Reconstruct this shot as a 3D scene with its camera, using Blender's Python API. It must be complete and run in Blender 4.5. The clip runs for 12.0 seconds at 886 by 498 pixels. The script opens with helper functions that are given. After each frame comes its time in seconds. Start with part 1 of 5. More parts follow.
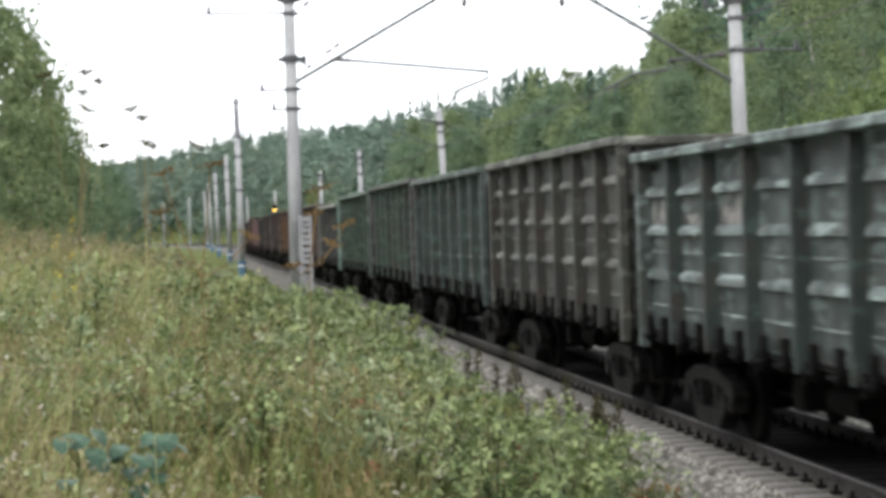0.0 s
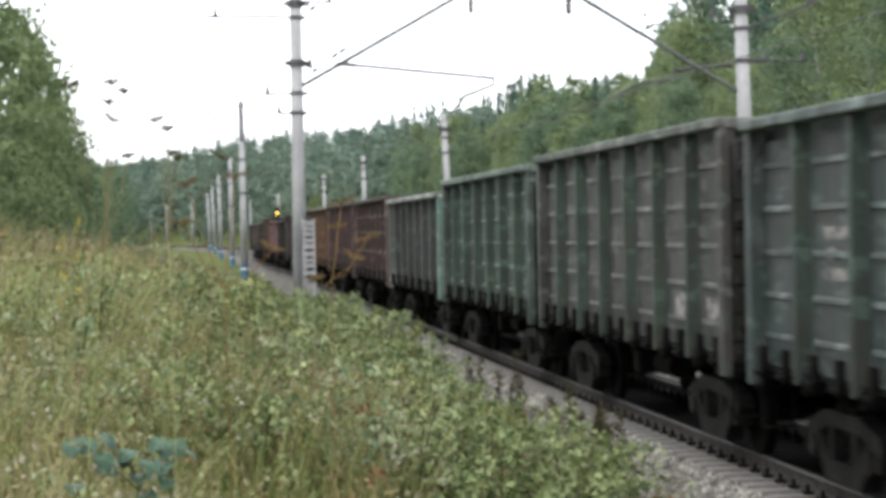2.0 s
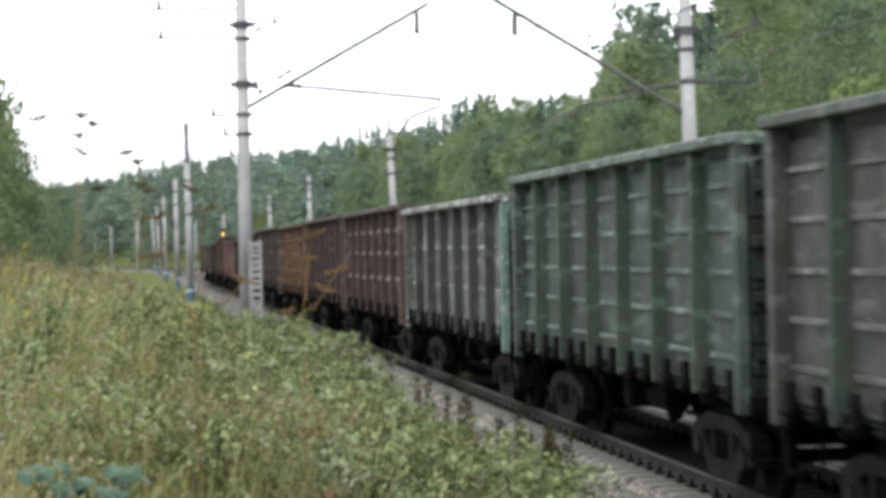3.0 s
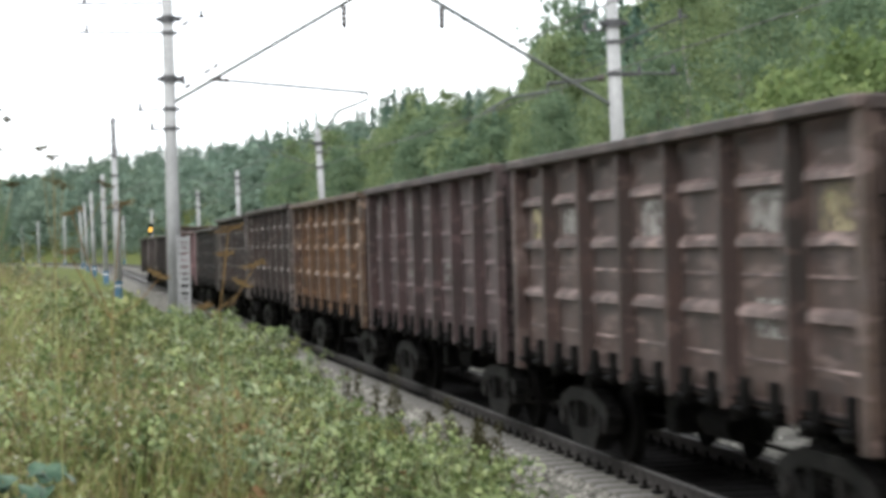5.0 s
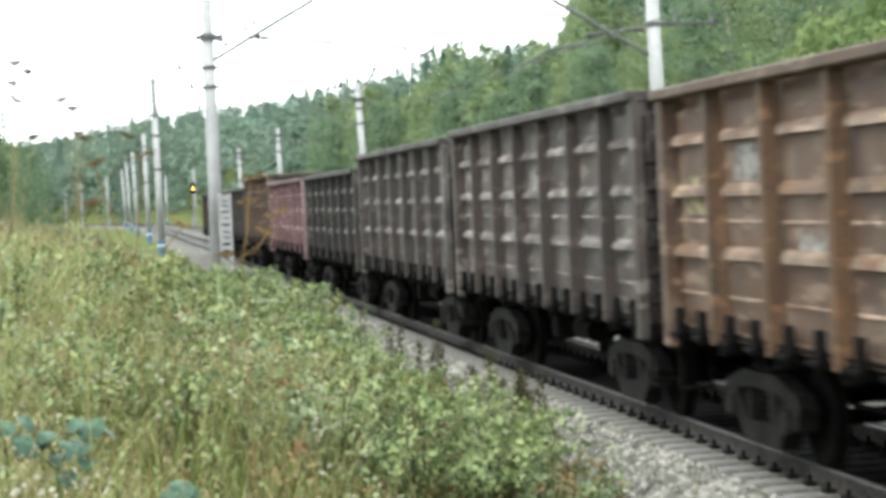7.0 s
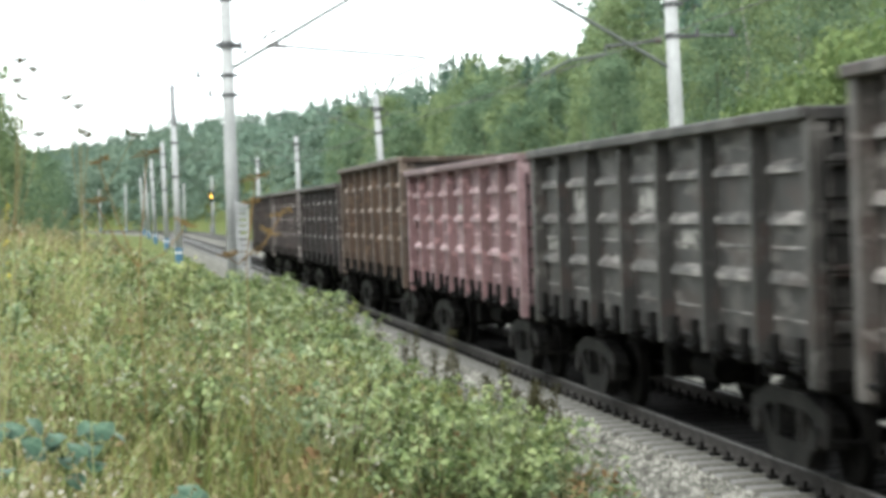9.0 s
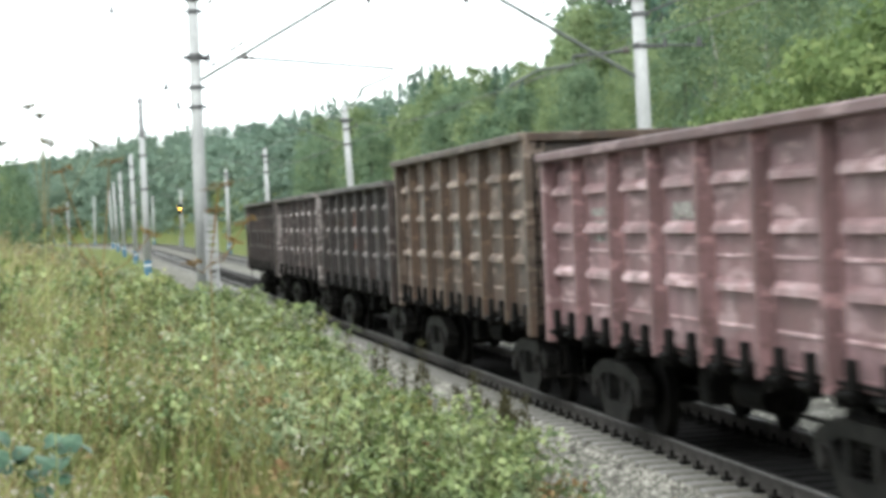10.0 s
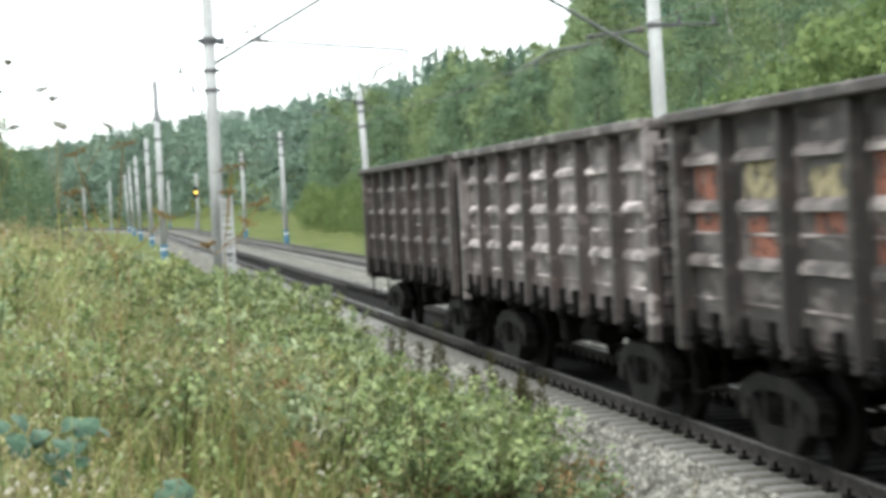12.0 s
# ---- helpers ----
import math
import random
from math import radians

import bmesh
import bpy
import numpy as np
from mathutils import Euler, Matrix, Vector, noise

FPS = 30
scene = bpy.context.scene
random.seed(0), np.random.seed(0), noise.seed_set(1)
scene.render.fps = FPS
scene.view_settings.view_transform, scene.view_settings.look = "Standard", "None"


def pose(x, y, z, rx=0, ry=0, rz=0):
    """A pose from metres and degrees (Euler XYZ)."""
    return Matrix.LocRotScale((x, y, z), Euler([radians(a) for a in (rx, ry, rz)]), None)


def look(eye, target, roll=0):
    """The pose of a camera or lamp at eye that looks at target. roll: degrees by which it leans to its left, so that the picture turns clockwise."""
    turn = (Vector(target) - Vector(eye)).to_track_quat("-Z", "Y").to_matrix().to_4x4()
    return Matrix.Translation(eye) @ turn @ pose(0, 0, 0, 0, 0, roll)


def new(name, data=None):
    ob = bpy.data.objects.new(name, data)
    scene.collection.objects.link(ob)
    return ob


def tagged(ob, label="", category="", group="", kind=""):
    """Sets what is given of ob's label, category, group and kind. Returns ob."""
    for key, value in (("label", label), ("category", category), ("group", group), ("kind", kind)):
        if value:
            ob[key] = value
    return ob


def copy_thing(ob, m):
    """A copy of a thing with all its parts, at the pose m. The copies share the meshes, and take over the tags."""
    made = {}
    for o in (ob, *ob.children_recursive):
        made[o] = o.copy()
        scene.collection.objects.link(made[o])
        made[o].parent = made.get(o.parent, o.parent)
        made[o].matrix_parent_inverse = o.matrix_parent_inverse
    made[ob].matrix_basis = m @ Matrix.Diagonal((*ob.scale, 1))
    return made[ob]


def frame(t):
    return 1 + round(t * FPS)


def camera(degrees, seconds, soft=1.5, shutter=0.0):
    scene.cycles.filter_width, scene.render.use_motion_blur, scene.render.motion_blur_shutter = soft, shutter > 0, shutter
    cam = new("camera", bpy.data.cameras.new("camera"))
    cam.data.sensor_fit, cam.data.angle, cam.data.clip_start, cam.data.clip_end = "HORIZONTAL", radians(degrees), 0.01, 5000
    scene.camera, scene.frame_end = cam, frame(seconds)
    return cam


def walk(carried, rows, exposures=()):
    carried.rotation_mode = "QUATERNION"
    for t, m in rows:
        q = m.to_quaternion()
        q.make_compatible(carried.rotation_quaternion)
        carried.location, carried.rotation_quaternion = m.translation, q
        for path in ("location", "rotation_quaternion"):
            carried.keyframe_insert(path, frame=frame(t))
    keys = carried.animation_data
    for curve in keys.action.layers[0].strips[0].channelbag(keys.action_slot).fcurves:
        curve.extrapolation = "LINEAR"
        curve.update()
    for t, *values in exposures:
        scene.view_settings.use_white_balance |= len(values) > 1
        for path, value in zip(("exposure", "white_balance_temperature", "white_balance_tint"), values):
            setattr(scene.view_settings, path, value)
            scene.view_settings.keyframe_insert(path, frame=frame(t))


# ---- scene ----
# A freight train of gondola wagons on a double-track electrified line, seen by a hand-held camera on the bank.
# x: across the tracks, y: along them, away from the camera, z = 0: top of the rails.
EYE = (0.0, 0.0, 2.734)
NEAR_TRACK, FAR_TRACK = 7.474, 12.35      # centre lines of the tracks
GAUGE_HALF = 0.797                         # centre of rail head
SPEED, LAST_END = 16.86, 50.03             # train speed, far end of the last wagon at 12 s
PITCH, LENGTH = 13.92, 12.9                # coupler pitch, body length

cam = camera(23.37, 12.0, soft=4.3, shutter=0.45)
# seconds, heading to the right of the track, tilt, roll (degrees)
AIM = [
    (0.0, 6.786, -0.681, -1.810),
    (0.5, 6.893, -0.405, -1.843),
    (1.0, 6.570, -0.324, -1.837),
    (1.5, 6.730, -0.062, -1.577),
    (2.0, 6.699, -0.516, -1.002),
    (2.5, 7.397, -0.190, -1.209),
    (3.0, 8.128, 0.018, -1.180),
    (3.2, 8.687, 0.411, -1.180),
    (4.8, 10.014, 0.026, -1.568),
    (5.0, 10.029, -0.201, -1.568),
    (5.5, 9.530, -0.596, -1.898),
    (6.0, 9.061, -0.964, -2.285),
    (6.5, 9.000, -1.403, -2.563),
    (7.0, 8.880, -1.388, -2.537),
    (7.2, 8.789, -1.418, -2.537),
    (8.8, 8.326, -1.107, -1.944),
    (9.0, 8.447, -1.107, -1.944),
    (9.5, 8.741, -0.966, -2.194),
    (10.0, 9.277, -0.848, -2.297),
    (10.5, 9.663, -0.972, -2.303),
    (11.0, 9.266, -1.088, -2.409),
    (11.5, 9.072, -1.122, -2.418),
    (12.0, 8.833, -1.327, -2.781),
]


# the holder's sway: seconds, metres across, metres up
SWAY = [(0.0, 0.0, 0.0), (1.5, 0.008, -0.003), (2.5, -0.073, 0.032), (3.6, -0.072, 0.038), (4.8, -0.066, 0.040), (5.5, -0.022, 0.022), (6.5, -0.028, 0.022), (8.0, -0.01, 0.01), (9.5, 0.005, 0.0), (10.5, 0.012, -0.006), (12.0, 0.012, -0.006)]


def aim(t, yaw, tilt, roll):
    sx, sz = (float(np.interp(t, [s[0] for s in SWAY], [s[i] for s in SWAY])) for i in (1, 2))
    a, b = radians(yaw) - sx / 60, radians(tilt) - sz / 60
    way = Vector((math.sin(a) * math.cos(b), math.cos(a) * math.cos(b), math.sin(b)))
    eye = Vector(EYE) + Vector((sx, 0, sz))
    return look(eye, eye + 10 * way, roll)


EXPOSURES = [(0.0, -0.06, 6350, 13), (3.0, -0.06, 6350, 13), (5.2, 0.03, 6350, 10), (6.5, 0.41, 6300, 5), (7.0, 0.58, 6300, 5), (9.0, 0.43, 6300, 5), (12.0, 0.40, 6300, 5)]
walk(cam, [(t, aim(t, y, p, r)) for t, y, p, r in AIM], EXPOSURES)

# ---- sky and sun: a bright overcast day ----
world = bpy.data.worlds.new("overcast_sky")
scene.world = world
world.use_nodes = True
wn, wl = world.node_tree.nodes, world.node_tree.links
wn.clear()
sky = wn.new("ShaderNodeTexSky")
sky.sky_type, sky.sun_disc = "NISHITA", False
sky.sun_elevation, sky.sun_rotation = radians(42), radians(215)
sky_gain = wn.new("ShaderNodeVectorMath")
sky_gain.operation = "SCALE"
sky_gain.inputs["Scale"].default_value = 0.10
cloud = wn.new("ShaderNodeTexNoise")
cloud.inputs["Scale"].default_value, cloud.inputs["Detail"].default_value = 2.2, 4
ramp = wn.new("ShaderNodeValToRGB")
ramp.color_ramp.elements[0].position, ramp.color_ramp.elements[0].color = 0.25, (0.93, 0.96, 1.0, 1)
ramp.color_ramp.elements[1].position, ramp.color_ramp.elements[1].color = 0.55, (1.0, 1.0, 1.0, 1)
cover = wn.new("ShaderNodeMix")
cover.data_type = "RGBA"
cover.inputs["Factor"].default_value = 0.88
back = wn.new("ShaderNodeBackground")
back.inputs["Strength"].default_value = 2.25
wout = wn.new("ShaderNodeOutputWorld")
wl.new(sky.outputs["Color"], sky_gain.inputs[0])
wl.new(cloud.outputs["Fac"], ramp.inputs["Fac"])
wl.new(sky_gain.outputs["Vector"], cover.inputs["A"])
wl.new(ramp.outputs["Color"], cover.inputs["B"])
wl.new(cover.outputs["Result"], back.inputs["Color"])
wl.new(back.outputs["Background"], wout.inputs["Surface"])

sun = new("sun", bpy.data.lights.new("sun", "SUN"))
sun.data.energy, sun.data.angle, sun.data.color = 2.0, radians(25), (1.0, 0.96, 0.9)
sun.matrix_world = look((-30, -40, 50), (0, 0, 0))

# ---- materials ----
def material(name, colours, scale=4.0, rough=0.8, metal=0.0, bump=0.0, fine=40.0, stretch=(1, 1, 1), island=0.0,
             translucent=0.0, coord="Object", spec=0.3):
    """A surface whose colour wanders between the given colours at a coarse scale and a fine one."""
    m = bpy.data.materials.new(name)
    m.use_nodes = True
    n, l = m.node_tree.nodes, m.node_tree.links
    b = n["Principled BSDF"]
    tc = n.new("ShaderNodeTexCoord")
    mp = n.new("ShaderNodeMapping")
    mp.inputs["Scale"].default_value = stretch
    l.new(tc.outputs[coord], mp.inputs["Vector"])
    big, small = n.new("ShaderNodeTexNoise"), n.new("ShaderNodeTexNoise")
    big.inputs["Scale"].default_value, big.inputs["Detail"].default_value = scale, 5
    small.inputs["Scale"].default_value, small.inputs["Detail"].default_value = fine, 3
    for t in (big, small):
        l.new(mp.outputs["Vector"], t.inputs["Vector"])
    mix = n.new("ShaderNodeMath")
    mix.operation = "MULTIPLY_ADD"
    mix.inputs[1].default_value = 0.45
    l.new(small.outputs["Fac"], mix.inputs[0])
    sub = n.new("ShaderNodeMath")
    sub.operation = "ADD"
    sub.inputs[1].default_value = -0.22
    l.new(big.outputs["Fac"], sub.inputs[0])
    l.new(sub.outputs["Value"], mix.inputs[2])
    fac = mix.outputs["Value"]
    if island:
        geo = n.new("ShaderNodeNewGeometry")
        shift = n.new("ShaderNodeMath")
        shift.operation = "MULTIPLY_ADD"
        shift.inputs[1].default_value = island
        l.new(geo.outputs["Random Per Island"], shift.inputs[0])
        off = n.new("ShaderNodeMath")
        off.operation = "ADD"
        off.inputs[1].default_value = -island / 2
        l.new(fac, off.inputs[0])
        l.new(off.outputs["Value"], shift.inputs[2])
        fac = shift.outputs["Value"]
    cr = n.new("ShaderNodeValToRGB")
    els = cr.color_ramp.elements
    while len(els) < len(colours):
        els.new(0.5)
    for i, c in enumerate(colours):
        els[i].position = 0.28 + 0.44 * i / max(1, len(colours) - 1)
        els[i].color = (*c, 1)
    l.new(fac, cr.inputs["Fac"])
    l.new(cr.outputs["Color"], b.inputs["Base Color"])
    b.inputs["Roughness"].default_value, b.inputs["Metallic"].default_value = rough, metal
    b.inputs["Specular IOR Level"].default_value = spec
    if bump:
        bp = n.new("ShaderNodeBump")
        bp.inputs["Strength"].default_value, bp.inputs["Distance"].default_value = bump, 0.02
        l.new(small.outputs["Fac"], bp.inputs["Height"])
        l.new(bp.outputs["Normal"], b.inputs["Normal"])
    if translucent:
        tr, ms = n.new("ShaderNodeBsdfTranslucent"), n.new("ShaderNodeMixShader")
        ms.inputs["Fac"].default_value = translucent
        l.new(cr.outputs["Color"], tr.inputs["Color"])
        l.new(b.outputs["BSDF"], ms.inputs[1])
        l.new(tr.outputs["BSDF"], ms.inputs[2])
        l.new(ms.outputs["Shader"], n["Material Output"].inputs["Surface"])
    return m


def wagon_paint(name, paint, worn, dirt, wear=0.5, other=None):
    """Old wagon paint: faded and scuffed patches, dirt in vertical streaks, rust specks; each part differs by Object Info's Random."""
    m = bpy.data.materials.new(name)
    m.use_nodes = True
    n, l = m.node_tree.nodes, m.node_tree.links
    b = n["Principled BSDF"]
    tc, info = n.new("ShaderNodeTexCoord"), n.new("ShaderNodeObjectInfo")
    rnd = n.new("ShaderNodeMath")
    rnd.operation, rnd.inputs[1].default_value = "MULTIPLY", 40.0
    l.new(info.outputs["Random"], rnd.inputs[0])
    shift = n.new("ShaderNodeVectorMath")
    shift.operation = "ADD"
    l.new(tc.outputs["Object"], shift.inputs[0])
    l.new(rnd.outputs["Value"], shift.inputs[1])

    def noise_of(scale, detail, stretch, src):
        mp, t = n.new("ShaderNodeMapping"), n.new("ShaderNodeTexNoise")
        mp.inputs["Scale"].default_value = stretch
        t.inputs["Scale"].default_value, t.inputs["Detail"].default_value = scale, detail
        l.new(src, mp.inputs["Vector"])
        l.new(mp.outputs["Vector"], t.inputs["Vector"])
        return t.outputs["Fac"]

    def step(src, lo, hi, gain=1.0):
        r = n.new("ShaderNodeMapRange")
        r.inputs["From Min"].default_value, r.inputs["From Max"].default_value = lo, hi
        r.inputs["To Max"].default_value = gain
        l.new(src, r.inputs["Value"])
        return r.outputs["Result"]

    def blend(fac, a, c):
        x = n.new("ShaderNodeMix")
        x.data_type = "RGBA"
        l.new(fac, x.inputs["Factor"])
        if isinstance(a, tuple):
            x.inputs["A"].default_value = (*a, 1)
        else:
            l.new(a, x.inputs["A"])
        x.inputs["B"].default_value = (*c, 1)
        return x.outputs["Result"]

    src = shift.outputs["Vector"]
    worn_f = step(noise_of(2.0, 6, (1, 1, 1), src), 0.66 - 0.3 * wear, 0.73 - 0.3 * wear, 0.9)
    streak = step(noise_of(5.0, 4, (1, 1, 0.12), src), 0.45, 0.70, 0.72)
    speck = step(noise_of(26.0, 4, (1, 1, 0.7), src), 0.55, 0.68, 0.6)
    tone = step(info.outputs["Random"], 0.25, 0.85, 0.85)
    c = blend(tone, paint, other or tuple(0.45 * (a + b) for a, b in zip(worn, paint)))
    c = blend(worn_f, c, worn)
    blot = step(noise_of(0.9, 5, (1, 1, 0.8), src), 0.52, 0.58, 0.65)
    c = blend(blot, c, tuple(0.55 * v for v in paint))
    c = blend(streak, c, dirt)
    rust = step(noise_of(1.5, 6, (1, 0.8, 1.2), src), 0.555, 0.61, 0.55)
    c = blend(rust, c, tuple(0.6 * v + w for v, w in zip(paint, (0.020, 0.009, 0.006))))
    scuff = step(noise_of(3.2, 6, (1, 0.45, 1.7), src), 0.565, 0.635, 0.40 + 0.55 * wear)
    c = blend(scuff, c, tuple(1.6 * v + 0.010 for v in worn))
    c = blend(speck, c, tuple(0.55 * v for v in dirt))
    l.new(c, b.inputs["Base Color"])
    b.inputs["Roughness"].default_value = 0.62
    b.inputs["Specular IOR Level"].default_value = 0.35
    bp = n.new("ShaderNodeBump")
    bp.inputs["Strength"].default_value, bp.inputs["Distance"].default_value = 0.35, 0.02
    l.new(noise_of(3.0, 5, (1, 1, 1), src), bp.inputs["Height"])
    l.new(bp.outputs["Normal"], b.inputs["Normal"])
    return m


def ragged(m, scale=5.0, cut=0.48):
    """Wears holes into a thin coat of paint."""
    n, l = m.node_tree.nodes, m.node_tree.links
    tc, t, r = n.new("ShaderNodeTexCoord"), n.new("ShaderNodeTexNoise"), n.new("ShaderNodeMapRange")
    t.inputs["Scale"].default_value, t.inputs["Detail"].default_value = scale, 6
    r.inputs["From Min"].default_value, r.inputs["From Max"].default_value = cut - 0.06, cut + 0.06
    l.new(tc.outputs["Object"], t.inputs["Vector"])
    l.new(t.outputs["Fac"], r.inputs["Value"])
    l.new(r.outputs["Result"], n["Principled BSDF"].inputs["Alpha"])
    return m


GRASS_GROUND = material("meadow_soil", [(0.05, 0.07, 0.022), (0.085, 0.105, 0.033), (0.125, 0.125, 0.05)], 0.6, 0.95, fine=9, bump=0.5, spec=0.05)
BALLAST = material("crushed_stone", [(0.06, 0.058, 0.05), (0.13, 0.126, 0.11), (0.22, 0.212, 0.19)], 2.0, 0.95, fine=22, bump=1.0, spec=0.05)
STONE = material("stone_chips", [(0.07, 0.068, 0.06), (0.17, 0.165, 0.145), (0.36, 0.35, 0.31)], 3.0, 0.9, fine=30, island=0.5, spec=0.05)
CONCRETE = material("weathered_concrete", [(0.2, 0.205, 0.205), (0.3, 0.305, 0.305), (0.38, 0.385, 0.385)], 1.5, 0.85, fine=18, bump=0.2, stretch=(1, 1, 0.3))
# oily stone, with the shade under the train put into its near-black colour
OILY_SHADE = material("oil_stained_stone", [(0.004, 0.004, 0.004), (0.01, 0.0095, 0.009), (0.02, 0.019, 0.018)], 2.0, 0.9, fine=22, bump=1.0, spec=0.05)
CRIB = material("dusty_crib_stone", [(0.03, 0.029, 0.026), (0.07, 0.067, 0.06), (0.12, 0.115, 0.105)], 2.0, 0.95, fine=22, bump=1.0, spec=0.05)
SLEEPER = material("dusty_concrete_sleeper", [(0.10, 0.098, 0.092), (0.165, 0.162, 0.155), (0.225, 0.218, 0.208)], 3, 0.9, fine=25, bump=0.3)
RAIL = material("rail_rust", [(0.022, 0.020, 0.018), (0.042, 0.038, 0.035), (0.07, 0.064, 0.06)], 5, 0.75, 0.2, fine=30, spec=0.2)
RAIL_TOP = material("rail_worn_head", [(0.06, 0.057, 0.054), (0.12, 0.115, 0.11)], 5, 0.55, 0.5)
# both metals near black: the shade under the wagons is put into the colour
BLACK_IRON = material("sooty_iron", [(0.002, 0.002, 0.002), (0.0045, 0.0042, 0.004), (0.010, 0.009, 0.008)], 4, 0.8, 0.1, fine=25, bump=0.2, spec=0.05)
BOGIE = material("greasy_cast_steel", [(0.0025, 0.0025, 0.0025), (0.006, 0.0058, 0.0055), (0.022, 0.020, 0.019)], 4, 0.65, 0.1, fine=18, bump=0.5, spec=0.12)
GALV = material("galvanised_steel", [(0.16, 0.16, 0.17), (0.26, 0.26, 0.27)], 4, 0.55, 0.5)
DARK_STEEL = material("dark_steel", [(0.05, 0.05, 0.055), (0.1, 0.1, 0.105)], 4, 0.6, 0.4)
ARM = material("weathered_bracket_steel", [(0.07, 0.08, 0.072), (0.13, 0.14, 0.13)], 4, 0.75, spec=0.15)
WIRE = material("copper_wire", [(0.07, 0.07, 0.07), (0.12, 0.115, 0.11)], 4, 0.6, 0.4)
BLUE_PAINT = material("blue_paint", [(0.04, 0.10, 0.17), (0.07, 0.16, 0.25)], 4, 0.8)
WHITE_PAINT = material("white_paint", [(0.5, 0.5, 0.49), (0.72, 0.72, 0.71)], 4, 0.75)
GLASS_BROWN = material("porcelain", [(0.06, 0.05, 0.05), (0.12, 0.1, 0.09)], 4, 0.3)
BARK = material("bark", [(0.05, 0.042, 0.033), (0.12, 0.10, 0.08)], 3, 0.9, bump=0.5, stretch=(1, 1, 0.2))
BIRCH_BARK = material("birch_bark", [(0.10, 0.095, 0.085), (0.40, 0.39, 0.36)], 3, 0.9, stretch=(1, 1, 2))
LEAF_BIRCH = material("birch_leaves", [(0.105, 0.15, 0.075), (0.17, 0.225, 0.108), (0.24, 0.29, 0.15)], 0.35, 0.6, island=0.28, fine=1.5, translucent=0.4, spec=0.08)
LEAF_ALDER = material("alder_leaves", [(0.08, 0.13, 0.08), (0.13, 0.19, 0.115), (0.185, 0.245, 0.145)], 0.35, 0.6, island=0.28, fine=1.5, translucent=0.4, spec=0.08)
LEAF_WILLOW = material("willow_leaves", [(0.09, 0.135, 0.05), (0.145, 0.195, 0.075), (0.205, 0.25, 0.10)], 0.35, 0.6, island=0.28, fine=1.5, translucent=0.4, spec=0.08)
NEEDLES = material("spruce_needles", [(0.055, 0.10, 0.078), (0.09, 0.148, 0.11), (0.125, 0.185, 0.13)], 0.5, 0.7, island=0.28, fine=2, spec=0.08)
# distance haze is put into this paler, bluer leaf colour
HAZY_WOODS = material("far_woods", [(0.10, 0.15, 0.12), (0.145, 0.205, 0.16), (0.185, 0.24, 0.18)], 0.02, 0.8, island=0.16, fine=0.12, translucent=0.3, spec=0.03)
GRASS = material("grass_blades", [(0.10, 0.14, 0.035), (0.205, 0.245, 0.075), (0.33, 0.33, 0.14)], 0.5, 0.5, island=0.7, fine=3, translucent=0.28, spec=0.3)
WEED = material("weed_leaves", [(0.055, 0.085, 0.026), (0.14, 0.185, 0.065), (0.27, 0.31, 0.135)], 0.9, 0.5, island=0.5, fine=3, translucent=0.24, spec=0.28)
BRAMBLE = material("bramble_leaves", [(0.055, 0.085, 0.028), (0.15, 0.20, 0.072), (0.30, 0.35, 0.155)], 0.8, 0.48, island=0.45, fine=4, translucent=0.22, spec=0.26)
YELLOWING = material("yellowing_leaves", [(0.10, 0.125, 0.035), (0.20, 0.225, 0.07), (0.33, 0.34, 0.14)], 0.8, 0.5, island=0.5, fine=4, translucent=0.25, spec=0.35)
STRAW = material("straw_blades", [(0.13, 0.115, 0.045), (0.23, 0.20, 0.085), (0.36, 0.32, 0.17)], 0.6, 0.75, island=0.5, fine=3, translucent=0.2, spec=0.08)
PALE_WEED = material("pale_weed_leaves", [(0.10, 0.145, 0.065), (0.20, 0.25, 0.125), (0.33, 0.37, 0.215)], 0.5, 0.5, island=0.5, fine=3, translucent=0.22, spec=0.26)
RED_WEED = material("reddish_weed_leaves", [(0.14, 0.09, 0.045), (0.22, 0.14, 0.075), (0.26, 0.21, 0.1)], 0.5, 0.65, island=0.6, fine=3, translucent=0.25, spec=0.08)
DRY = material("dry_stalks", [(0.1, 0.085, 0.04), (0.18, 0.155, 0.08), (0.28, 0.245, 0.145)], 1.0, 0.85, island=0.6, fine=4, translucent=0.15, spec=0.08)
STALK = material("olive_brown_stalk", [(0.05, 0.045, 0.022), (0.09, 0.08, 0.04)], 3, 0.85, spec=0.05)
RUSSET = material("russet_dry_umbel", [(0.085, 0.055, 0.022), (0.155, 0.10, 0.042), (0.22, 0.155, 0.07)], 6.0, 0.85, island=0.4, fine=20, translucent=0.15, spec=0.08)
DUSKY = material("dusky_shrub_leaves", [(0.075, 0.085, 0.045), (0.135, 0.14, 0.085), (0.20, 0.20, 0.135)], 0.8, 0.7, island=0.5, fine=4, translucent=0.2, spec=0.1)
HERB_DARK = material("dark_seed_stalks", [(0.035, 0.035, 0.018), (0.075, 0.07, 0.035)], 1.0, 0.9, island=0.6, fine=4, spec=0.08)
BLUE_LEAF = material("broad_blue_green_leaves", [(0.02, 0.055, 0.032), (0.045, 0.095, 0.056), (0.09, 0.15, 0.095)], 14.0, 0.5, island=0.5, fine=60, bump=0.3, translucent=0.2, spec=0.3)
YELLOW_FLOWER = material("yellow_blossom", [(0.4, 0.32, 0.02), (0.6, 0.48, 0.04)], 2, 0.7, island=0.4)
WHITE_FLUFF = material("pale_seed_heads", [(0.25, 0.24, 0.18), (0.4, 0.38, 0.31)], 2, 0.9, island=0.4, spec=0.08)


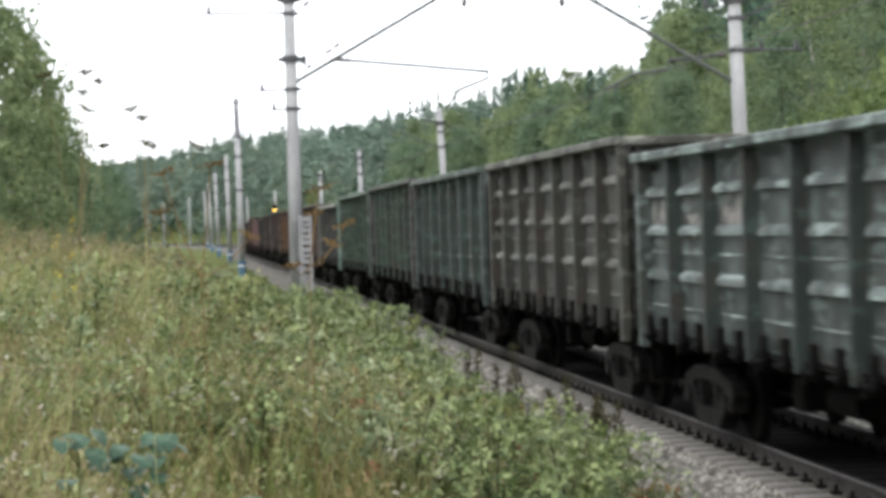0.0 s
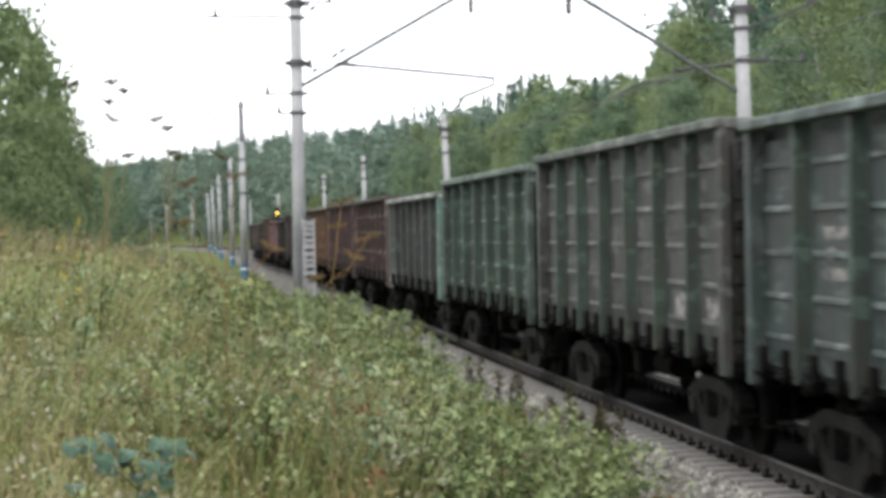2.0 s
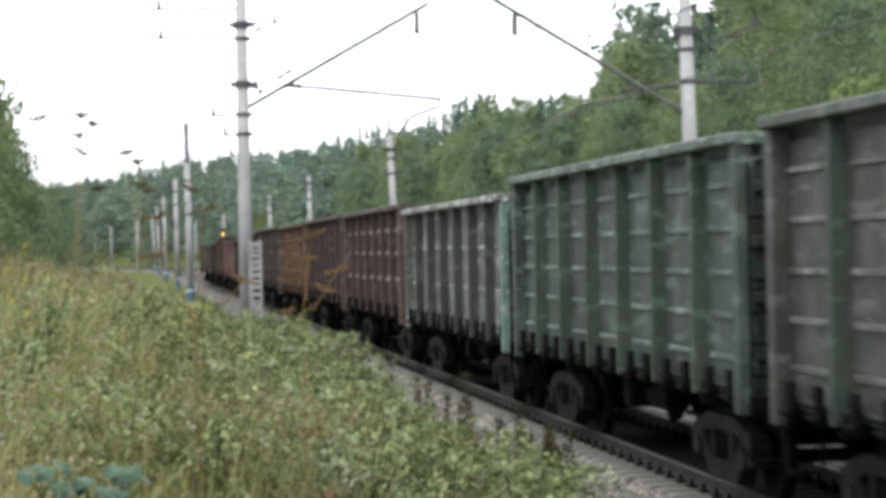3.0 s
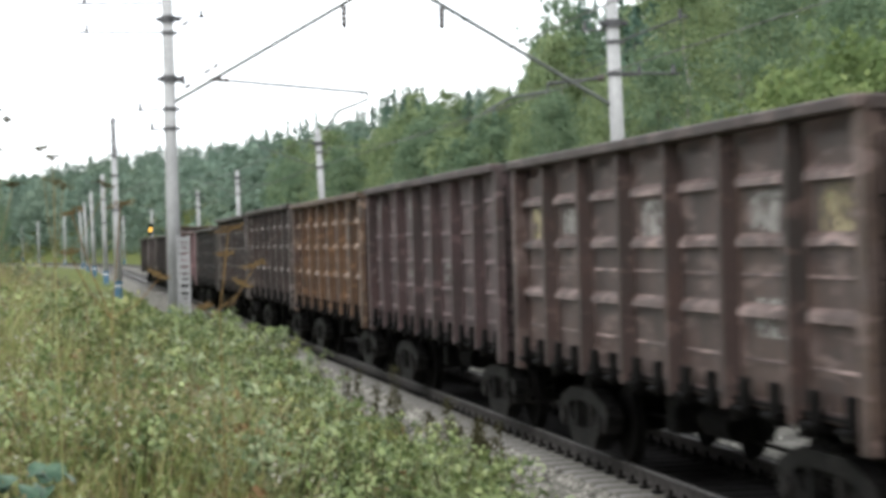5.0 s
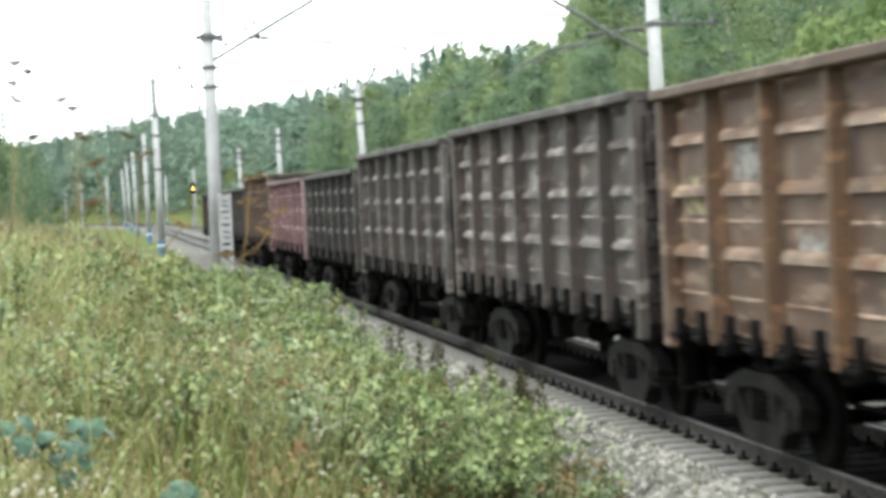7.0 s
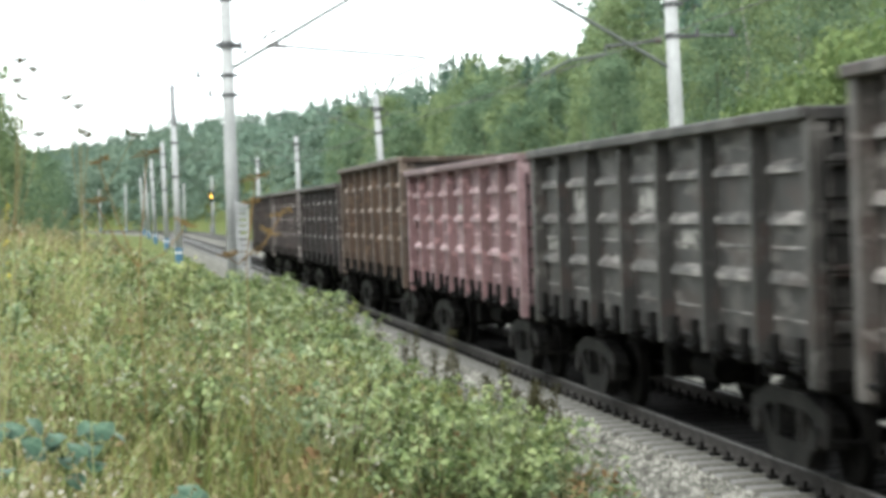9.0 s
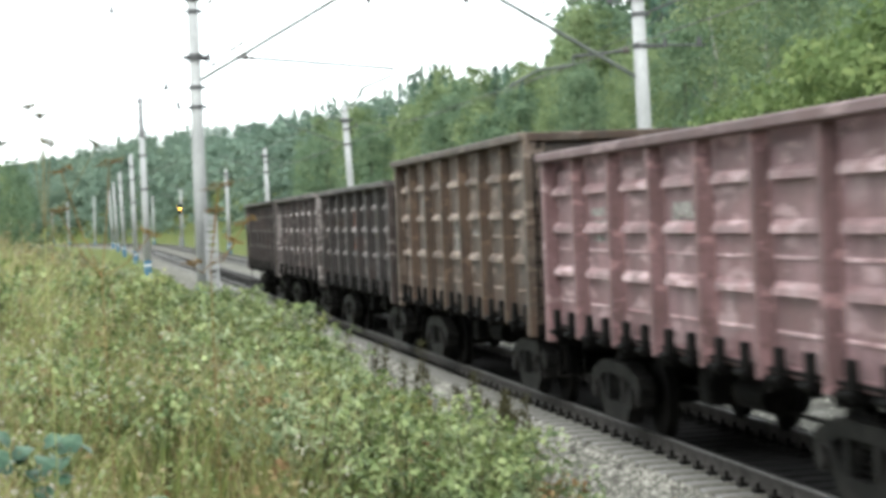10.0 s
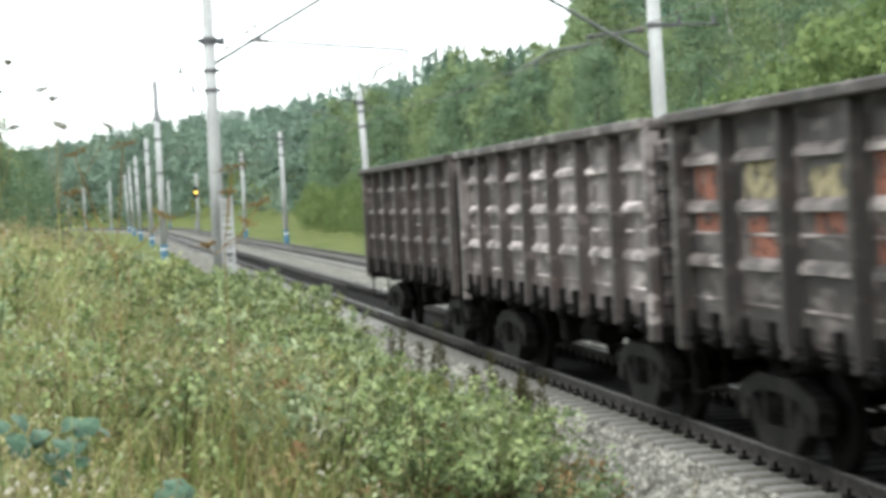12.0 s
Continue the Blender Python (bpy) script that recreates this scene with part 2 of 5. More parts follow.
# ---- building helpers ----
def link(name, bm, mat, parent=None, label=""):
    me = bpy.data.meshes.new(name)
    bm.to_mesh(me)
    bm.free()
    me.materials.append(mat)
    ob = new(name, me)
    ob.parent = parent
    return tagged(ob, label)


def part(name, bm, material_, parent, label=""):
    return link(name, bm, material_, parent, label)


def twin(ob, parent, offset=(0, 0, 0), turn=0.0):
    """Another object on the same mesh under a parent."""
    o = new(ob.name, ob.data)
    o.parent = parent
    o.matrix_basis = pose(*offset, 0, 0, turn)
    return o


def box(bm, x0, x1, y0, y1, z0, z1, bevel=0.0):
    r = bmesh.ops.create_cube(bm, size=1.0)
    vs = r["verts"]
    for v in vs:
        v.co = Vector(((x0 + x1) / 2 + v.co.x * (x1 - x0), (y0 + y1) / 2 + v.co.y * (y1 - y0), (z0 + z1) / 2 + v.co.z * (z1 - z0)))
    if bevel:
        es = list({e for v in vs for e in v.link_edges})
        bmesh.ops.bevel(bm, geom=es, offset=bevel, segments=1, affect="EDGES")
    return vs


def tube(bm, a, b, r0, r1=None, seg=10, caps=True):
    a, b = Vector(a), Vector(b)
    r1 = r0 if r1 is None else r1
    d = b - a
    res = bmesh.ops.create_cone(bm, cap_ends=caps, segments=seg, radius1=r0, radius2=r1, depth=d.length)
    m = Matrix.Translation((a + b) / 2) @ d.to_track_quat("Z", "Y").to_matrix().to_4x4()
    bmesh.ops.transform(bm, matrix=m, verts=res["verts"])
    return res["verts"]


def sweep(bm, pts, r, seg=6):
    """One tube along a line of points."""
    pts = [Vector(p) for p in pts]
    rings = []
    for i, p in enumerate(pts):
        d = (pts[min(i + 1, len(pts) - 1)] - pts[max(i - 1, 0)]).normalized()
        u = d.orthogonal().normalized() if not rings else (u - d * u.dot(d)).normalized()
        w = d.cross(u)
        rings.append([bm.verts.new(p + r * (u * math.cos(6.2832 * k / seg) + w * math.sin(6.2832 * k / seg))) for k in range(seg)])
    for a, b in zip(rings, rings[1:]):
        for k in range(seg):
            bm.faces.new((a[k], a[(k + 1) % seg], b[(k + 1) % seg], b[k]))


def prism(bm, outline, axis, lo, hi):
    """Extrudes a closed outline (two coordinates) along an axis."""
    def at(u, v, w):
        return {"x": (w, u, v), "y": (u, w, v), "z": (u, v, w)}[axis]
    a = [bm.verts.new(at(u, v, lo)) for u, v in outline]
    b = [bm.verts.new(at(u, v, hi)) for u, v in outline]
    k = len(outline)
    for i in range(k):
        bm.faces.new((a[i], a[(i + 1) % k], b[(i + 1) % k], b[i]))
    bm.faces.new(a[::-1])
    bm.faces.new(b)
    bmesh.ops.recalc_face_normals(bm, faces=bm.faces[:])


def polys(name, verts, corners, mat, kind="", parent=None, smooth=False):
    """A mesh object from an array of shape (pieces, corners, 3)."""
    v = np.ascontiguousarray(verts, dtype=np.float32).reshape(-1, 3)
    k = len(v) // corners
    me = bpy.data.meshes.new(name)
    me.vertices.add(len(v))
    me.vertices.foreach_set("co", v.ravel())
    me.loops.add(len(v))
    me.loops.foreach_set("vertex_index", np.arange(len(v), dtype=np.int32))
    me.polygons.add(k)
    me.polygons.foreach_set("loop_start", np.arange(k, dtype=np.int32) * corners)
    me.update(calc_edges=True)
    me.materials.append(mat)
    ob = new(name, me)
    ob.parent = parent
    return tagged(ob, kind=kind)


def unit(a):
    return a / (np.linalg.norm(a, axis=-1, keepdims=True) + 1e-9)


def leaves(centres, size, rng, droop=0.3, flat=0.5, ratio=0.5, facing=None):
    """Diamond leaves at the given centres; flat: how much they face upwards; facing: the way each one faces, if known."""
    k = len(centres)
    n = unit(rng.normal(size=(k, 3)) * (1 - flat) + np.array([0, 0, 1.0]) * flat + rng.normal(size=(k, 3)) * 0.25)
    if facing is not None:
        n = unit(facing + rng.normal(size=(k, 3)) * 0.55)
    a = unit(np.cross(n, rng.normal(size=(k, 3))))
    b = np.cross(n, a)
    s = size * rng.uniform(0.6, 1.35, (k, 1))
    tip = centres + a * s * 0.5 - np.array([0, 0, 1]) * s * droop * 0.3
    root = centres - a * s * 0.5
    return np.stack([root, centres + b * s * ratio * 0.5, tip, centres - b * s * ratio * 0.5], axis=1)


def blades(roots, height, width, rng, lean=0.35):
    """Grass blades, each a bent pair of pieces: a quad and its tip, as quads."""
    k = len(roots)
    h = height * rng.uniform(0.5, 1.3, (k, 1))
    az = rng.uniform(0, 2 * np.pi, k)
    side = np.stack([np.cos(az), np.sin(az), np.zeros(k)], 1) * width * rng.uniform(0.6, 1.4, (k, 1))
    lz = rng.uniform(0, 2 * np.pi, k)
    ln = np.stack([np.cos(lz), np.sin(lz), np.zeros(k)], 1) * h * lean * rng.uniform(0.2, 1.6, (k, 1))
    up = np.array([0, 0, 1.0])
    mid = roots + up * h * 0.6 + ln * 0.4
    tip = roots + up * h * 0.97 + ln
    return np.concatenate([np.stack([roots - side, roots + side, mid + side * 0.8, mid - side * 0.8], 1),
                           np.stack([mid - side * 0.8, mid + side * 0.8, tip + side * 0.1, tip - side * 0.1], 1)])


def bend(y):
    """How far the line swings to the left beyond the straight."""
    return -np.maximum(0.0, np.asarray(y, dtype=float) - 330.0) ** 2 / 1900.0


def ease(v, a, b):
    t = np.clip((v - a) / (b - a), 0, 1)
    return t * t * (3 - 2 * t)


def ground_z(x, y):
    """Height of the land."""
    x, y = np.asarray(x, dtype=float), np.asarray(y, dtype=float)
    u = x - bend(y)
    bank = -0.62 + np.minimum(0.27 * np.maximum(0, 5.3 - u), 1.75) * (1 - 0.62 * ease(y, 45, 130))
    right = -0.62 + np.clip((u - 22) * 0.21, 0, 7) + np.clip((u - 46) * 0.20, 0, 13)
    far = ease(y, 380, 700) * np.where(u < 9, 20 * ease(-u, 8, 60), 11 * ease(u, 24, 70))
    z = np.where(u < 9, bank, right) + far
    wob = 0.10 * np.sin(0.9 * x + 0.37 * y) + 0.08 * np.sin(0.31 * x - 0.8 * y + 1.3)
    return z + wob * ease(np.abs(u - 9.9), 5.4, 8) * (1 - ease(y, 200, 400))
# ---- ground, ballast, tracks ----
def make_ground():
    xs = np.concatenate([np.linspace(-3000, -120, 14), np.linspace(-100, -14, 20), np.linspace(-12, 30, 64), np.linspace(32, 130, 36), np.linspace(150, 3000, 18)])
    ys = np.concatenate([np.linspace(-2000, -60, 12), np.linspace(-50, 4, 16), np.linspace(5, 110, 120), np.linspace(113, 420, 70), np.linspace(440, 1200, 26), np.linspace(1300, 4500, 12)])
    gx, gy = np.meshgrid(xs, ys)
    gz = ground_z(gx, gy)
    verts = np.stack([gx, gy, gz], -1).reshape(-1, 3)
    w = len(xs)
    faces = [(j * w + i, j * w + i + 1, (j + 1) * w + i + 1, (j + 1) * w + i) for j in range(len(ys) - 1) for i in range(w - 1)]
    me = bpy.data.meshes.new("ground")
    me.from_pydata(verts.tolist(), [], faces)
    me.materials.append(GRASS_GROUND)
    me.polygons.foreach_set("use_smooth", [True] * len(faces))
    tagged(new("ground", me), "rough grassy land sloping to the railway", "ground", kind="structure")


def along(profile, y0, y1, step, name, mat, label="", category="", shift=None, parent=None, jitter=0.0):
    """A strip with the given cross profile (x, z), following the line from y0 to y1."""
    rng = np.random.default_rng(5)
    ys = np.concatenate([np.arange(y0, min(y1, 330), step), np.arange(330, y1, 12.0), [y1]]) if y1 > 330 else np.append(np.arange(y0, y1, step), y1)
    verts, k = [], len(profile)
    for y in ys:
        b = float(bend(y))
        for x, z in profile:
            verts.append((x + b + rng.normal() * jitter, y, z + rng.normal() * jitter * 0.5))
    faces = [(j * k + i, (j + 1) * k + i, (j + 1) * k + i + 1, j * k + i + 1) for j in range(len(ys) - 1) for i in range(k - 1)]
    me = bpy.data.meshes.new(name)
    me.from_pydata(verts, [], faces)
    me.materials.append(mat)
    ob = new(name, me)
    ob.parent = parent
    return tagged(ob, label, category)


RAIL_PROFILE = [(-0.036, -0.012), (-0.036, -0.045), (-0.010, -0.055), (-0.010, -0.145), (-0.072, -0.162), (-0.072, -0.176), (0.072, -0.176), (0.072, -0.162), (0.010, -0.145), (0.010, -0.055), (0.036, -0.045), (0.036, -0.012)]
HEAD_PROFILE = [(-0.036, -0.012), (-0.028, 0.0), (0.028, 0.0), (0.036, -0.012)]


def make_track(centre, label):
    track = tagged(new("railway_track"), label, "track", kind="structure")
    for s in (-1, 1):
        rail = along([(centre + s * GAUGE_HALF + x, z) for x, z in RAIL_PROFILE], -30, 900, 30, "rail", RAIL, parent=track)
        along([(centre + s * GAUGE_HALF + x, z) for x, z in HEAD_PROFILE], -30, 900, 30, "running_surface", RAIL_TOP, parent=rail)
    bm = bmesh.new()
    for a, b, z0, z1 in ((-1.35, -0.62, -0.40, -0.19), (-0.62, 0.62, -0.40, -0.235), (0.62, 1.35, -0.40, -0.19)):
        box(bm, a, b, -0.14, 0.14, z0, z1, 0.02)
    master = part("sleeper", bm, SLEEPER, track)
    master.data.materials.append(OILY_SHADE if centre == NEAR_TRACK else CRIB)
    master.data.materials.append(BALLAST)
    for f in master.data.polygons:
        # near track: the train's shade is in the colour of middles and far ends
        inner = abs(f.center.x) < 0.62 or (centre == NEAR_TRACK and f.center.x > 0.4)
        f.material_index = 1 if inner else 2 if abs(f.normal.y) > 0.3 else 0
    bm = bmesh.new()
    for s in (-1, 1):
        for q in (-1, 1):
            c = s * GAUGE_HALF + q * 0.12
            box(bm, c - 0.055, c + 0.055, -0.075, 0.075, -0.19, -0.155, 0.01)
            tube(bm, (c, 0, -0.16), (c, 0, -0.085), 0.022, seg=6)
    master_clip = part("rail_fastening", bm, BLACK_IRON, track)
    y = 10.0
    master.location = master_clip.location = (centre, y, 0)
    while y < 150:
        y += 0.545
        twin(master, track, (centre, y, 0))
        if y < 75:
            twin(master_clip, track, (centre, y, 0))
    me_v = []
    while y < 600:
        y += 0.545
        b = float(bend(y))
        me_v.append([(centre + b - 1.35, y - 0.13, -0.195), (centre + b + 1.35, y - 0.13, -0.195), (centre + b + 1.35, y + 0.13, -0.195), (centre + b - 1.35, y + 0.13, -0.195)])
    polys("far_sleepers", np.array(me_v), 4, SLEEPER, "stuff", track)
    return track


def make_ballast():
    c0, c1 = NEAR_TRACK, FAR_TRACK
    prof = [(c0 - 2.75, -0.72), (c0 - 2.35, -0.56), (c0 - 1.80, -0.25), (c0 - 1.42, -0.215), (c0 - 1.30, -0.245), (c0 - 0.6, -0.26), (c0, -0.34), (c0 + 1.3, -0.34), (c0 + 1.42, -0.28), ((c0 + c1) / 2, -0.30),
            (c1 - 1.42, -0.285), (c1 - 1.3, -0.34), (c1, -0.34), (c1 + 1.3, -0.34), (c1 + 1.42, -0.285), (c1 + 1.75, -0.28), (c1 + 2.9, -0.80)]
    fine = []
    for (xa, za), (xb, zb) in zip(prof, prof[1:]):
        k = max(1, int((xb - xa) / 0.2))
        fine += [(xa + (xb - xa) * i / k, za + (zb - za) * i / k) for i in range(k)]
    fine.append(prof[-1])
    ob = along(fine, -30, 900, 0.5, "ballast", BALLAST, "grey crushed-stone ballast bed under both tracks", "ballast", jitter=0.012)
    tagged(ob, kind="structure")
    crib = along([(c0 - 0.70 + 0.16 * i, -0.252) for i in range(16)], -30, 330, 0.5, "oil_stained_bed", OILY_SHADE, "oily black stones between the rails, coloured for the train's shade", "ballast", jitter=0.008)
    for c in (c0, c1):
        strip = along([(c - 1.40 + 0.13 * i, -0.232 if c == c0 and i < 6 else -0.315) for i in range(22)], -30, 330, 0.5, "sleeper_bed", CRIB, "dark stones between the sleepers", "ballast", jitter=0.01)
        tagged(strip, kind="structure")
    tagged(crib, kind="structure")
    # loose stones on the shoulder and between the sleepers
    rng = np.random.default_rng(11)
    k = 26000
    y = 14 + 70 * rng.uniform(0, 1, k) ** 1.6
    x = np.where(rng.uniform(0, 1, k) < 0.9, rng.uniform(c0 - 2.6, c0 - 1.38, k), rng.uniform(c0 + 1.4, c1 + 1.4, k))
    z = np.interp(x, [p[0] for p in prof], [p[1] for p in prof]) + 0.005
    s = rng.uniform(0.018, 0.042, k)[:, None, None] * (1 + 0.012 * (y - 14))[:, None, None]
    octa = np.array([[1, 0, 0], [0, 1, 0], [-1, 0, 0], [0, -1, 0], [0, 0, 0.8], [0, 0, -0.5]], dtype=float)
    base = octa[None] * s * rng.uniform(0.6, 1.3, (k, 6, 1)) * rng.uniform(0.7, 1.3, (k, 1, 3))
    a = rng.uniform(0, 6.28, k)
    ca, sa = np.cos(a)[:, None], np.sin(a)[:, None]
    rot = np.stack([base[..., 0] * ca - base[..., 1] * sa, base[..., 0] * sa + base[..., 1] * ca, base[..., 2]], -1)
    pts = rot + np.stack([x, y, z], -1)[:, None]
    tri = [(0, 1, 4), (1, 2, 4), (2, 3, 4), (3, 0, 4)]
    me = bpy.data.meshes.new("ballast_stones")
    idx = (np.arange(k)[:, None, None] * 6 + np.array(tri)[None]).reshape(-1, 3)
    me.vertices.add(k * 6)
    me.vertices.foreach_set("co", pts.astype(np.float32).ravel())
    me.loops.add(len(idx) * 3)
    me.loops.foreach_set("vertex_index", idx.astype(np.int32).ravel())
    me.polygons.add(len(idx))
    me.polygons.foreach_set("loop_start", np.arange(len(idx), dtype=np.int32) * 3)
    me.update(calc_edges=True)
    me.materials.append(STONE)
    tagged(new("ballast_stones", me), "loose grey crushed stones on the ballast shoulder", "gravel", kind="stuff")


make_ground()
make_ballast()
make_track(NEAR_TRACK, "rusty rails on concrete sleepers under the freight train")
make_track(FAR_TRACK, "empty second track of rusty rails on concrete sleepers")


# ---- wagons ----
HALF = 1.565
BAY = LENGTH / 7
SIDE_Z0 = 1.28


SKIN = -HALF + 0.19      # plane of the side sheets, set back behind the posts


def panel_mesh(height):
    """One sheet of the side wall between two posts, facing -x."""
    bm = bmesh.new()
    w = BAY / 2 - 0.005
    # the top of the sheet steps back under the rail, added to deepen the shade
    prism(bm, [(SKIN, SIDE_Z0), (SKIN + 0.03, SIDE_Z0), (SKIN + 0.03, height - 0.27), (SKIN + 0.13, height - 0.27), (SKIN + 0.13, height - 0.08),
               (SKIN + 0.10, height - 0.08), (SKIN + 0.10, height - 0.245), (SKIN, height - 0.245)], "y", -w, w)
    return bm


def rib_mesh(h, depth, half):
    """A pressed stiffening rib with sloped faces and ends, about its own middle on the sheet."""
    bm = bmesh.new()
    out = [(0.004, -h), (-depth, -h * 0.9), (-depth * 0.9, h * 0.05), (0.004, h)]
    e = min(0.10, half * 0.3)
    a = [bm.verts.new((u, -half + (e if i in (1, 2) else 0), v)) for i, (u, v) in enumerate(out)]
    b = [bm.verts.new((u, half - (e if i in (1, 2) else 0), v)) for i, (u, v) in enumerate(out)]
    for i in range(3):
        bm.faces.new((a[i], b[i], b[i + 1], a[i + 1]))
    bm.faces.new((a[3], b[3], b[0], a[0]))
    bm.faces.new(a)
    bm.faces.new(b[::-1])
    bmesh.ops.recalc_face_normals(bm, faces=bm.faces[:])
    return bm


# share of the sheet's height, half height, depth, gap to the posts
RIBS = {"bar": ((0.81, 0.066, 0.088, 0.18), (0.585, 0.066, 0.088, 0.18), (0.325, 0.066, 0.088, 0.18), (0.455, 0.02, 0.018, 0.10), (0.14, 0.02, 0.018, 0.10)),
        "line": tuple((f, 0.034, 0.036, 0.14) for f in (0.84, 0.655, 0.47, 0.29, 0.115)),
        "plain": ((0.66, 0.03, 0.022, 0.1), (0.33, 0.03, 0.022, 0.1))}


def build_side(w, height, style):
    hl = LENGTH / 2
    span = height - 0.10 - SIDE_Z0
    sheet = None
    ribs = []
    for s in (-1, 1):
        for i in range(7):
            y = -hl + BAY * (i + 0.5)
            if sheet is None:
                sheet = part("side_panel", panel_mesh(height), BLACK_IRON, w)
                sheet.location = (0, y, 0)
                for f, h, depth, gap in RIBS[style]:
                    r = part("rib", rib_mesh(h, depth, BAY / 2 - gap), BLACK_IRON, sheet)
                    r.location = (SKIN, 0, SIDE_Z0 + f * span)
                    ribs.append(r)
            else:
                p = twin(sheet, w, (0, y, 0), 0 if s < 0 else 180)
                for r in ribs:
                    twin(r, p, tuple(r.location))


def build_bogie(wagon, y):
    bogie = new("bogie")
    bogie.parent = wagon
    bogie.location = (0, y, 0)
    for s in (-1, 1):
        bm = bmesh.new()
        # cast side frame with two window openings
        x0, x1 = s * 1.05 - 0.10, s * 1.05 + 0.10
        up = [(-1.24, 0.60), (-1.16, 0.71), (-0.58, 0.86), (0.58, 0.86), (1.16, 0.71), (1.24, 0.60), (1.15, 0.38), (1.04, 0.56), (0.48, 0.70), (-0.48, 0.70), (-1.04, 0.56), (-1.15, 0.38)]
        prism(bm, up, "x", x0, x1)
        low = [(-1.02, 0.60), (-0.80, 0.64), (-0.42, 0.36), (0.42, 0.36), (0.80, 0.64), (1.02, 0.60), (0.56, 0.14), (-0.56, 0.14)]
        prism(bm, low, "x", x0, x1)
        for q in (-0.36, 0.36):
            box(bm, x0, x1, q - 0.06, q + 0.06, 0.3, 0.8)
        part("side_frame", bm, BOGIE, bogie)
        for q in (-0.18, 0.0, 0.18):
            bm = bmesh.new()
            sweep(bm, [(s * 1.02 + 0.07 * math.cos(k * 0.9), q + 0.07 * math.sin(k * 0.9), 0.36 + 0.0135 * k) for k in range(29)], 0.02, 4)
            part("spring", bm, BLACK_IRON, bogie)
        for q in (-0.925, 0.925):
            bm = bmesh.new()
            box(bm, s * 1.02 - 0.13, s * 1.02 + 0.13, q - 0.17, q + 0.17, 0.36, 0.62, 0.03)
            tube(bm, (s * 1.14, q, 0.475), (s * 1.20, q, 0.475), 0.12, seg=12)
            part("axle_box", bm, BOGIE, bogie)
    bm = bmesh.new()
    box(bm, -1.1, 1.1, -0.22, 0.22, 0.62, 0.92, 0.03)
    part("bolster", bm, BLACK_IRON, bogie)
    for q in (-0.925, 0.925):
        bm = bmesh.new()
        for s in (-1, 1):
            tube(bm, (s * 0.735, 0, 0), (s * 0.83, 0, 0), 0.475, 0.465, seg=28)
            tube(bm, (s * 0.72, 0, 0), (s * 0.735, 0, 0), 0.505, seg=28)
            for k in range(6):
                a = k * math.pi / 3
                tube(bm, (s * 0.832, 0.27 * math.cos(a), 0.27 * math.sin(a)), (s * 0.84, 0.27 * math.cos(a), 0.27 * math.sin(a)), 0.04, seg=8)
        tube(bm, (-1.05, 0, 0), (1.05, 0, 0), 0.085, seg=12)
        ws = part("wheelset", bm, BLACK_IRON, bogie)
        ws.location = (0, q, 0.475)
    return bogie


